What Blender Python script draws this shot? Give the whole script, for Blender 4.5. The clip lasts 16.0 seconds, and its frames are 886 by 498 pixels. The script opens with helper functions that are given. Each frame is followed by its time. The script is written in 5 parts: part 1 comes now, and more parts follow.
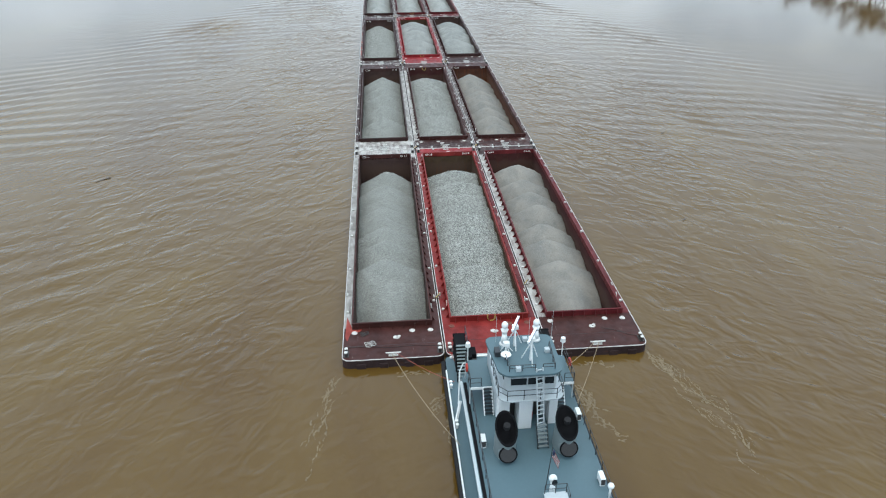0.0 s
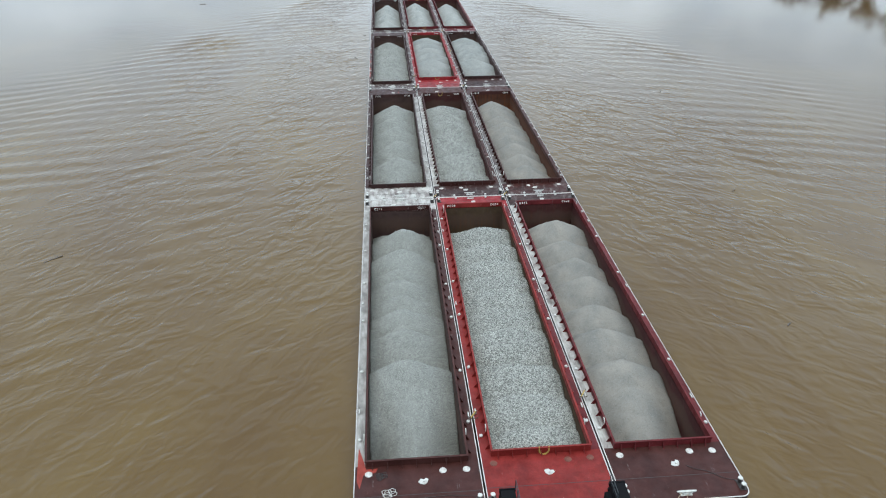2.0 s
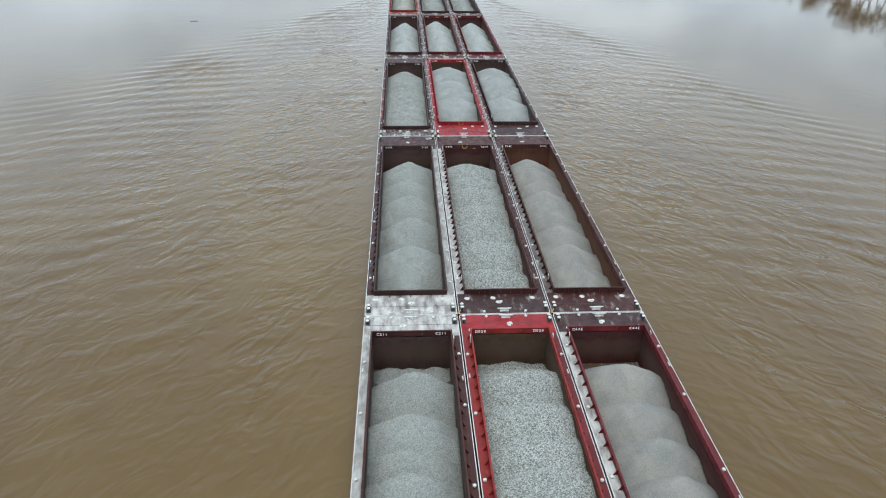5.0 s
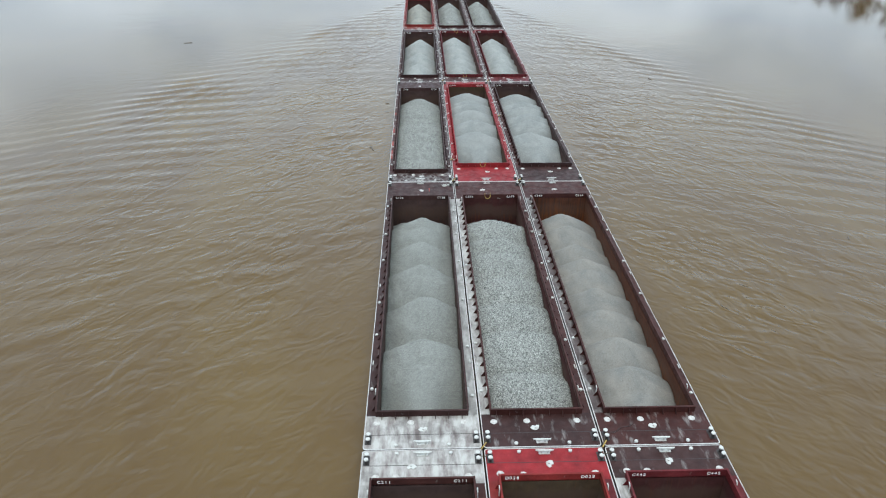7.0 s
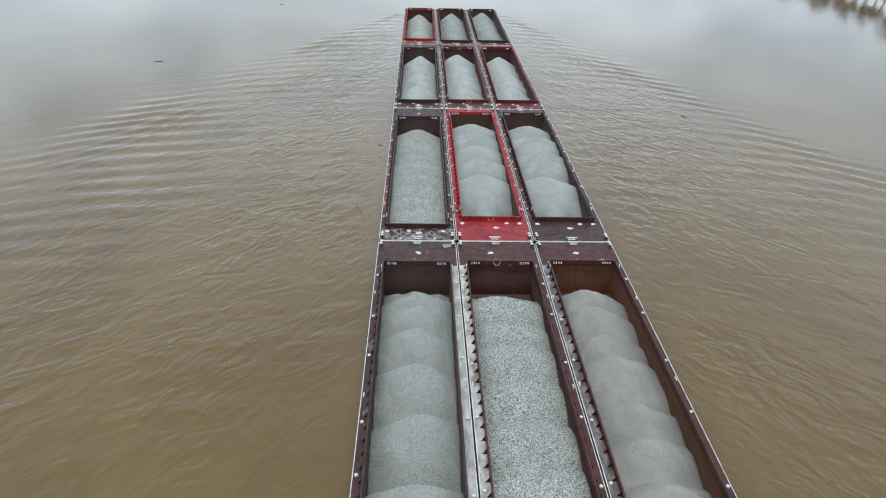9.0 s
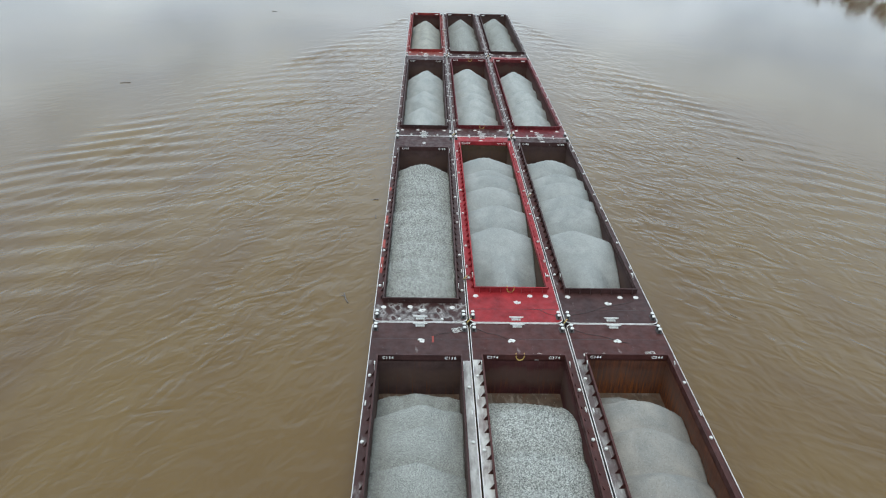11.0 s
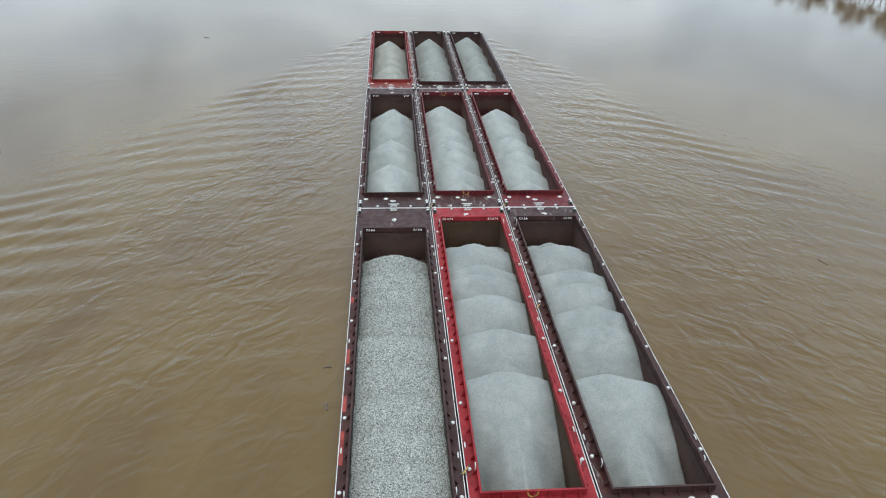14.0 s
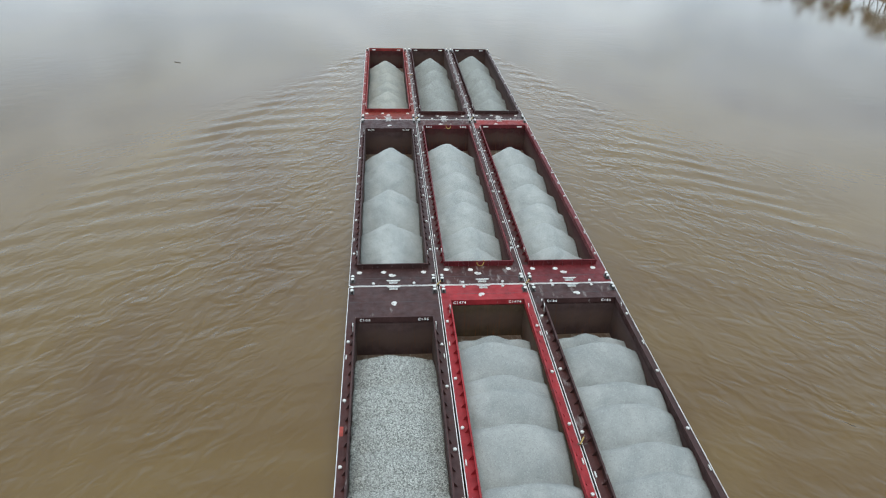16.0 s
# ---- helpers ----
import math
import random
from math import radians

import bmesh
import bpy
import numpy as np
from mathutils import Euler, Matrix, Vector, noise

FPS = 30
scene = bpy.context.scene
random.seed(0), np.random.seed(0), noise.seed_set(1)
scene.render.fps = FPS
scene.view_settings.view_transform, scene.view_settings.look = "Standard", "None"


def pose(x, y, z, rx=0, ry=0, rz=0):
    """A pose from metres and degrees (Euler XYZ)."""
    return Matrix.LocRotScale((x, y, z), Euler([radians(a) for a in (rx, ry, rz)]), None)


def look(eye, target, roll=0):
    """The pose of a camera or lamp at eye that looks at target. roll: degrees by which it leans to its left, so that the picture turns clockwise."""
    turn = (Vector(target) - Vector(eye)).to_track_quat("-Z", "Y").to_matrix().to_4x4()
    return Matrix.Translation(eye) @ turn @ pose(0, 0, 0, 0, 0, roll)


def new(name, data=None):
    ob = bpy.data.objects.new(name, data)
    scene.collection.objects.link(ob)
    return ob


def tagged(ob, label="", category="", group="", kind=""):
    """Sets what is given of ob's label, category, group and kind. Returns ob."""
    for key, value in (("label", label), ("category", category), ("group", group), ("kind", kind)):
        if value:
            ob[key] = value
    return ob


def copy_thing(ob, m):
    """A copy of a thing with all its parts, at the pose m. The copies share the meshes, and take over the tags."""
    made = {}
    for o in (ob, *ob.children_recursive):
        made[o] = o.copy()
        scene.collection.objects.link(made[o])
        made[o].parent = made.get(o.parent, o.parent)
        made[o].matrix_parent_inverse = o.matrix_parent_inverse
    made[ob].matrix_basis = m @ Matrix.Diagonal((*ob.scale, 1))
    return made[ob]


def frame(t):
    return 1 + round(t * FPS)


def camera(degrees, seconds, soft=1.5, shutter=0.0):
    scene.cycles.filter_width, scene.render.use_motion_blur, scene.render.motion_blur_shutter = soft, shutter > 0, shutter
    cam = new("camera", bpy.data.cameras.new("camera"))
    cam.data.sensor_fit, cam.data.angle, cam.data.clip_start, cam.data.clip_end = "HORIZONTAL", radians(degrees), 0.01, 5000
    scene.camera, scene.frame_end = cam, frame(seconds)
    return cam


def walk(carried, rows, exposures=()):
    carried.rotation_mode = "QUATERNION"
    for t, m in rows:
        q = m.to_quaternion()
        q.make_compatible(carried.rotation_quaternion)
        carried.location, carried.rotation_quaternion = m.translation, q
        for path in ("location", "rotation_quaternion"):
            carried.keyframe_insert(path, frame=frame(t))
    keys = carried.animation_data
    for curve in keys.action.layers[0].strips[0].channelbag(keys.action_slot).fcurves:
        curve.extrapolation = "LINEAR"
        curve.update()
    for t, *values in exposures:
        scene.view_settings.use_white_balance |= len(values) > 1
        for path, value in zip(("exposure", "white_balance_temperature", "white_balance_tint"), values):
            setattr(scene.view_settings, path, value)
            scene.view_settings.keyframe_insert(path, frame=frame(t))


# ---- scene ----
# The tow runs up the river along +y at a steady speed; the water lies still.
TOW_SPEED = 3.0
cam = camera(64.3, 16.0, soft=1.15)
# eye, target and roll as seen from the tow (x across, y along it from its stern)
PATH = [
    (0, (5.305, -57.819, 45.62), (5.457, -56.075, 44.653), -0.1),
    (0.5, (4.753, -52.862, 45.624), (4.922, -51.12, 44.657), -0.8),
    (1, (4.305, -47.929, 45.63), (4.472, -46.186, 44.664), -0.6),
    (1.2, (4.186, -45.957, 45.634), (4.324, -44.212, 44.665), -0.1),
    (1.5, (4.094, -42.984, 45.65), (4.232, -41.237, 44.686), -0.1),
    (2, (4.041, -37.924, 45.712), (4.181, -36.177, 44.749), -0.2),
    (2.5, (4.07, -32.775, 45.789), (4.215, -31.028, 44.825), 0.4),
    (3, (4.164, -27.584, 45.883), (4.309, -25.837, 44.919), 0.2),
    (3.5, (4.295, -22.403, 45.971), (4.444, -20.656, 45.007), 0.3),
    (4, (4.436, -17.255, 46.051), (4.589, -15.508, 45.089), 0.6),
    (4.2, (4.486, -15.208, 46.071), (4.638, -13.463, 45.105), 0.5),
    (4.5, (4.551, -12.161, 46.105), (4.656, -10.412, 45.142), 0.7),
    (5, (4.653, -7.06, 46.193), (4.761, -5.311, 45.229), 1.0),
    (5.2, (4.712, -5.021, 46.206), (4.822, -3.272, 45.242), 1.3),
    (7.3, (5.477, 16.311, 46.491), (5.529, 18.064, 45.53), 0.5),
    (7.5, (5.52, 18.326, 46.499), (5.578, 20.079, 45.537), 1.1),
    (8, (5.547, 23.321, 46.53), (5.61, 25.073, 45.567), 1.3),
    (8.5, (5.547, 28.37, 46.552), (5.612, 30.123, 45.591), 1.3),
    (9, (5.562, 33.502, 46.559), (5.629, 35.254, 45.598), 1.4),
    (9.2, (5.571, 35.579, 46.549), (5.64, 37.332, 45.589), 1.8),
    (11.3, (5.663, 57.674, 46.151), (5.705, 59.42, 45.176), 1.4),
    (11.5, (5.652, 59.755, 46.139), (5.614, 61.501, 45.165), 0.4),
    (11.7, (5.638, 61.829, 46.13), (5.506, 63.567, 45.15), 1.6),
    (12, (5.593, 64.969, 46.115), (5.46, 66.706, 45.134), 1.5),
    (12.5, (5.445, 70.232, 46.103), (5.314, 71.969, 45.121), 1.5),
    (12.6, (5.406, 71.294, 46.1), (5.274, 73.032, 45.12), 1.6),
    (12.9, (5.259, 74.505, 46.082), (5.401, 76.245, 45.105), 1.3),
    (13, (5.207, 75.571, 46.08), (5.351, 77.311, 45.104), 1.4),
    (13.5, (4.94, 80.848, 46.078), (5.085, 82.586, 45.1), 1.5),
    (14, (4.685, 86.087, 46.116), (4.834, 87.824, 45.136), 1.7),
    (14.5, (4.516, 91.343, 46.145), (4.669, 93.081, 45.166), 1.7),
    (15, (4.414, 96.626, 46.172), (4.57, 98.362, 45.191), 1.8),
    (15.5, (4.376, 101.937, 46.174), (4.534, 103.673, 45.193), 1.8),
    (16, (4.371, 107.266, 46.167), (4.534, 109.001, 45.185), 1.9),
]
walk(cam, [(t, pose(0, TOW_SPEED * t, 0) @ look(eye, target, roll)) for t, eye, target, roll in PATH])

# ---------------------------------------------------------------- world and light
scene.view_settings.exposure = 0.0
world = bpy.data.worlds.new("overcast_sky")
scene.world = world
world.use_nodes = True
wn, wl = world.node_tree.nodes, world.node_tree.links
wn.clear()
sky = wn.new("ShaderNodeTexSky")
sky.sky_type, sky.sun_disc = "NISHITA", False
sky.sun_elevation, sky.sun_rotation = radians(72), radians(-157)
blue = wn.new("ShaderNodeBackground")
blue.inputs["Strength"].default_value = 0.12
wl.new(sky.outputs[0], blue.inputs["Color"])
coord = wn.new("ShaderNodeTexCoord")
stretch = wn.new("ShaderNodeMapping")
stretch.inputs["Scale"].default_value = (1.0, 1.0, 3.2)
wl.new(coord.outputs["Generated"], stretch.inputs["Vector"])
cloud_noise = wn.new("ShaderNodeTexNoise")
cloud_noise.inputs["Scale"].default_value = 4.2
cloud_noise.inputs["Detail"].default_value = 8.0
cloud_noise.inputs["Distortion"].default_value = 0.6
cloud_noise.inputs["Roughness"].default_value = 0.66
wl.new(stretch.outputs[0], cloud_noise.inputs["Vector"])
cloud_ramp = wn.new("ShaderNodeValToRGB")
cloud_ramp.color_ramp.elements[0].position, cloud_ramp.color_ramp.elements[0].color = 0.34, (0.522, 0.667, 0.812, 1)
cloud_ramp.color_ramp.elements[1].position, cloud_ramp.color_ramp.elements[1].color = 0.66, (1.0, 1.172, 1.318, 1)
wl.new(cloud_noise.outputs[0], cloud_ramp.inputs[0])
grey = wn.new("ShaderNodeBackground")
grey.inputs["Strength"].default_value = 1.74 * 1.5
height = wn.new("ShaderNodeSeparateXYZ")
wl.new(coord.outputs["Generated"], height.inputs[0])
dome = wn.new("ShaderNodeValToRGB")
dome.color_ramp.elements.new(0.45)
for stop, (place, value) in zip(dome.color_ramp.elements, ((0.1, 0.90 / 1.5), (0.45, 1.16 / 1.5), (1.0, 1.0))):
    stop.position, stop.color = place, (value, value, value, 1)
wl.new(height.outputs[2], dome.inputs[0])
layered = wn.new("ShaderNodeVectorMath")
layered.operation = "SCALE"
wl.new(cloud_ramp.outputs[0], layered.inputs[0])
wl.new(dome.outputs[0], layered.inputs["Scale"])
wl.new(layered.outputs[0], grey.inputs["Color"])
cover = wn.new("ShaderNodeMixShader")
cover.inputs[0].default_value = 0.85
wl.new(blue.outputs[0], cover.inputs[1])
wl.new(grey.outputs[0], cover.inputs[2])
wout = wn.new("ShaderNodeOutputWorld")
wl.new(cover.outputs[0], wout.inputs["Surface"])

sun = new("sun", bpy.data.lights.new("sun", "SUN"))
sun.data.energy, sun.data.angle, sun.data.color = 1.1, radians(40), (1.0, 0.86, 0.63)
sun.matrix_world = look((-20, -46, 150), (0, 0, 0))


# ---------------------------------------------------------------- materials
class Nodes:
    """A Principled material under construction, with short words for the usual nodes."""

    def __init__(self, name, rough=0.6, metal=0.0, spec=0.5):
        self.m = bpy.data.materials.new(name)
        self.m.use_nodes = True
        self.t = self.m.node_tree
        self.b = self.t.nodes["Principled BSDF"]
        self.b.inputs["Roughness"].default_value = rough
        self.b.inputs["Metallic"].default_value = metal
        self.b.inputs["Specular IOR Level"].default_value = spec

    def add(self, kind, **values):
        n = self.t.nodes.new("ShaderNode" + kind)
        for k, v in values.items():
            n.inputs[k.replace("_", " ")].default_value = v
        return n

    def link(self, a, b):
        self.t.links.new(a, b)

    def place(self, scale=(1, 1, 1), space="Object"):
        c, m = self.add("TexCoord"), self.add("Mapping")
        m.inputs["Scale"].default_value = scale
        self.link(c.outputs[space], m.inputs["Vector"])
        return m.outputs[0]

    def spot(self, scale=(1, 1, 1)):
        """Places in the still world."""
        c, m = self.add("NewGeometry"), self.add("Mapping")
        m.inputs["Scale"].default_value = scale
        self.link(c.outputs["Position"], m.inputs["Vector"])
        return m.outputs[0]

    def noise(self, at, scale, detail=4.0, rough=0.55, warp=0.0):
        n = self.add("TexNoise", Scale=scale, Detail=detail, Roughness=rough, Distortion=warp)
        self.link(at, n.inputs["Vector"])
        return n.outputs[0]

    def ramp(self, value, *stops):
        r = self.add("ValToRGB")
        e = r.color_ramp.elements
        while len(e) < len(stops):
            e.new(0.5)
        for el, (p, c) in zip(e, stops):
            el.position = p
            el.color = (c, c, c, 1) if isinstance(c, (int, float)) else (*c, 1)
        self.link(value, r.inputs[0])
        return r.outputs[0]

    def mix(self, fac, a, b):
        n = self.add("MixRGB")
        for sock, v in zip(n.inputs, (fac, a, b)):
            if isinstance(v, (int, float)):
                sock.default_value = v
            elif isinstance(v, tuple):
                sock.default_value = (*v, 1)
            else:
                self.link(v, sock)
        return n.outputs[0]

    def math(self, op, a, b=0.0):
        n = self.add("Math")
        n.operation = op
        for sock, v in zip(n.inputs, (a, b)):
            if isinstance(v, (int, float)):
                sock.default_value = v
            else:
                self.link(v, sock)
        return n.outputs[0]

    def bump(self, height, strength, distance, under=None):
        n = self.add("Bump", Strength=strength, Distance=distance)
        self.link(height, n.inputs["Height"])
        if under is not None:
            self.link(under, n.inputs["Normal"])
        return n.outputs[0]

    def done(self, color=None, rough=None, normal=None):
        for v, name in ((color, "Base Color"), (rough, "Roughness"), (normal, "Normal")):
            if isinstance(v, tuple):
                self.b.inputs[name].default_value = (*v, 1)
            elif v is not None:
                self.link(v, self.b.inputs[name])
        return self.m


def painted_steel(name, color, dust=0.15, rust=0.15, pale=(0.38, 0.38, 0.365), gloss=0.5, rims=0.0):
    """Worn deck paint: fading, pale stone dust in smears, dark blotches, scuffs, scratches and rust."""
    n = Nodes(name, gloss, 0, 0.17)
    at = n.place()
    dark = tuple(c * 0.55 for c in color)
    lite = tuple(min(1, c * 1.35 + 0.006) for c in color)
    fade = n.mix(n.ramp(n.noise(at, 0.45, 7, 0.68), (0.34, 0), (0.66, 1)), dark, lite)
    grain = n.mix(n.ramp(n.noise(at, 9, 4), (0.35, 0), (0.65, 0.5)), fade, tuple(c * 0.75 for c in color))
    r = n.ramp(n.noise(n.place((1.0, 0.6, 2.2)), 1.7, 7, 0.7, 0.4), (0.70 - 0.35 * rust, 0), (0.80 - 0.25 * rust, 0.85))
    rusty = n.mix(r, grain, (0.085, 0.034, 0.018))
    smear = n.noise(n.place((1.5, 0.45, 1.0)), 0.9, 6, 0.62, 0.15)
    d = n.ramp(smear, (0.70 - 0.42 * dust, 0), (0.96 - 0.42 * dust, 0.9))
    dusty = n.mix(d, rusty, pale)
    blot = n.ramp(n.noise(at, 0.55, 5, 0.6, 0.3), (0.50, 0), (0.72, min(0.7, 0.25 + 0.5 * dust)))
    stained = n.mix(blot, dusty, tuple(c * 0.5 for c in color))
    if rims:
        pool = n.noise(n.place((1.0, 0.7, 1.0)), 0.9, 3, 0.5, 0.2)
        stained = n.mix(n.ramp(pool, (0.44, 0), (0.52, 0.8 * rims), (0.56, 1.6 * rims), (0.60, 0)), stained, pale)
    s = n.ramp(n.noise(n.place((5.0, 0.25, 1.0)), 2.3, 5, 0.7, 0.05), (0.66, 0), (0.74, 0.22))
    worn = n.mix(s, stained, tuple(0.45 * a + 0.55 * b for a, b in zip(pale, color)))
    rough = n.ramp(n.noise(at, 1.2, 4), (0.3, gloss - 0.15), (0.7, gloss + 0.22))
    return n.done(worn, rough, n.bump(n.noise(at, 5, 5), 0.25, 0.02))


def hopper_steel(name, color, rust=0.3):
    """Inside of a hopper: paint near the rim, below it the dusty marks of earlier loads, lowest of all runs of rust."""
    n = Nodes(name, 0.85, 0, 0.15)
    at = n.place()
    base = n.mix(n.ramp(n.noise(at, 0.7, 6, 0.6), (0.3, 0), (0.7, 1)), tuple(c * 0.6 for c in color), tuple(c * 1.2 for c in color))
    z = n.add("SeparateXYZ")
    n.link(at, z.inputs[0])
    wavy = n.math("ADD", z.outputs[2], n.math("MULTIPLY", n.noise(n.place((0.35, 0.35, 0.2)), 1.0, 4, 0.6), 2.6))
    loads = n.ramp(n.math("MULTIPLY", n.math("ADD", wavy, 3.0), 0.2), (0.30, 0.0), (0.55, 0.75), (0.78, 0.55), (0.88, 0.0))
    dusty = n.mix(loads, base, (0.072, 0.044, 0.033))
    streak = n.ramp(n.noise(n.place((2.6, 2.6, 0.16)), 2.0, 6, 0.7), (0.60 - 0.3 * rust, 0), (0.76 - 0.2 * rust, 0.9))
    foot = n.ramp(n.math("MULTIPLY", n.math("ADD", wavy, 3.0), 0.2), (0.45, 1.0), (0.75, 0.35))
    rusty = n.mix(n.math("MULTIPLY", streak, foot), dusty, (0.080 + 0.15 * rust, 0.030 + 0.034 * rust, 0.012))
    grime = n.ramp(n.noise(n.place((1.5, 1.5, 0.5)), 1.1, 7, 0.7), (0.55, 0), (0.75, 0.45))
    dirty = n.mix(grime, rusty, (0.072, 0.053, 0.043))
    return n.done(dirty, None, n.bump(n.noise(at, 4, 5), 0.3, 0.03))


def stone_coarse(name, size, light, spread=1.0):
    n = Nodes(name, 0.85, 0, 0.3)
    at = n.place()
    v = n.add("TexVoronoi", Scale=1 / size, Randomness=1.0)
    n.link(at, v.inputs["Vector"])
    sep = n.add("SeparateColor")
    n.link(v.outputs["Color"], sep.inputs[0])
    lo, hi = tuple((1 - 0.6 * spread) * c for c in light), tuple((1 + 0.5 * spread) * c for c in light)
    piece = n.ramp(sep.outputs[0], (0.0, lo), (0.45, light), (1.0, hi))
    patch = n.mix(n.ramp(n.noise(at, 0.35, 4), (0.35, 0), (0.65, 0.35)), piece, tuple(0.75 * c for c in light))
    # shade in the crevices between stones, put into the base colour
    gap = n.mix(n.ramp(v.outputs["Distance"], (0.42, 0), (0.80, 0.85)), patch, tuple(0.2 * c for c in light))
    b = n.bump(v.outputs["Distance"], 1.0, -size * 0.5, n.bump(n.noise(at, 1.2, 4), 0.5, 0.25))
    return n.done(gap, None, b)


def loose_stone(light, spread=1.0):
    """Single broken stones, each of its own grey."""
    n = Nodes("loose_broken_stone", 0.8, 0, 0.3)
    g = n.add("NewGeometry")
    tone = n.ramp(g.outputs["Random Per Island"], (0.0, tuple((1 - 0.78 * spread) * c for c in light)), (0.5, light), (1.0, tuple((1 + 0.6 * spread) * c for c in light)))
    return n.done(n.mix(n.ramp(n.noise(n.place(), 18, 3), (0.4, 0), (0.7, 0.35)), tone, tuple(0.7 * c for c in light)))


def stone_fine(name, light, dust):
    n = Nodes(name, 0.9, 0, 0.25)
    at = n.place()
    tone = n.mix(n.ramp(n.noise(at, 0.28, 6, 0.6, 0.5), (0.36, 0), (0.64, 1)), tuple(0.84 * c for c in light), dust)
    tone = n.mix(n.ramp(n.noise(n.place((0.7, 1.4, 1)), 0.55, 7, 0.68, 0.8), (0.50, 0), (0.68, 0.45)), tone, tuple(0.72 * a for a in dust))
    v = n.add("TexVoronoi", Scale=14.0)
    n.link(at, v.inputs["Vector"])
    sep = n.add("SeparateColor")
    n.link(v.outputs["Color"], sep.inputs[0])
    spec = n.mix(n.ramp(sep.outputs[0], (0.0, 0.5), (0.3, 0), (0.8, 0)), tone, tuple(0.55 * c for c in light))
    spec = n.mix(n.ramp(sep.outputs[1], (0.75, 0), (1.0, 0.6)), spec, tuple(min(1, 1.35 * c) for c in light))
    slump = n.bump(n.noise(n.place((1.3, 0.8, 1)), 0.9, 5, 0.6), 0.35, 0.2)
    return n.done(spec, None, n.bump(v.outputs["Distance"], 0.5, 0.03, slump))


def plain(name, color, rough=0.5, metal=0.0, wear=0.2, tint=(0.25, 0.2, 0.15), scale=2.0, spec=0.5):
    n = Nodes(name, rough, metal, spec)
    at = n.place()
    c = n.mix(n.ramp(n.noise(at, scale, 6, 0.65), (0.62 - 0.25 * wear, 0), (0.85, min(1.0, 2.0 * wear))), color, tint)
    f = n.mix(n.ramp(n.noise(at, scale * 5, 3), (0.3, 0), (0.7, 0.25)), c, tuple(0.75 * v for v in color))
    return n.done(f, None, n.bump(n.noise(at, scale * 6, 3), 0.12, 0.01))


def river_water():
    """Silty brown water: glassy far off, with small slanting ripples where the tow has stirred it."""
    n = Nodes("silty_river_water", 0.08)
    n.b.inputs["IOR"].default_value = 1.333
    eddy = n.noise(n.spot((1, 0.6, 1)), 0.02, 5, 0.6, 1.5)
    silt = n.mix(n.ramp(eddy, (0.3, 0), (0.7, 1)), (0.067, 0.0345, 0.0068), (0.101, 0.0610, 0.0152))
    # distance from the middle of the tow, so that the ripples slant back from both its sides
    sep = n.add("SeparateXYZ")
    n.link(n.spot(), sep.inputs[0])
    off = n.math("ABSOLUTE", n.math("SUBTRACT", sep.outputs[0], 16.0))
    y = sep.outputs[1]
    along = n.math("ADD", n.math("MULTIPLY", off, -0.66), n.math("MULTIPLY", y, 0.75))
    across = n.math("ADD", n.math("MULTIPLY", off, 0.75), n.math("MULTIPLY", y, 0.66))

    def slanting(stretch, scale, detail, warp):
        v = n.add("CombineXYZ")
        n.link(n.math("MULTIPLY", along, stretch), v.inputs[0])
        n.link(across, v.inputs[1])
        return n.noise(v.outputs[0], scale, detail, 0.5, warp)

    # the mesh tells how far the tow has stirred the water; elsewhere it is almost glassy
    told = n.add("Attribute")
    told.attribute_name = "stirred"
    patch = n.ramp(n.noise(n.spot((1, 0.6, 1)), 0.045, 3, 0.55, 1.0), (0.36, 0.45), (0.64, 1.15))
    flurry = n.ramp(n.noise(n.spot((1, 0.7, 1)), 0.09, 2, 0.5, 0.6), (0.52, 0.12), (0.66, 1.0))
    stir = n.math("ADD", 0.04, n.math("MULTIPLY", told.outputs["Fac"], patch))
    fine = n.math("MULTIPLY", stir, flurry)
    swell = n.noise(n.spot((0.5, 1.0, 1)), 0.11, 2, 0.4, 0.6)
    under = None
    for height, distance, strength, where in ((swell, 1.2, 0.30, stir), (slanting(0.6, 0.30, 1, 1.6), 1.2, 0.32, stir), (slanting(0.6, 0.58, 0.5, 1.6), 0.6, 0.27, stir), (slanting(0.6, 1.2, 1, 1.2), 0.32, 0.26, fine)):
        b = n.add("Bump", Distance=distance)
        n.link(height, b.inputs["Height"])
        n.link(n.math("MULTIPLY", where, strength), b.inputs["Strength"])
        if under:
            n.link(under.outputs[0], b.inputs["Normal"])
        under = b
    rough = n.ramp(stir, (0.0, 0.065), (1.0, 0.14))
    return n.done(silt, rough, under.outputs[0])


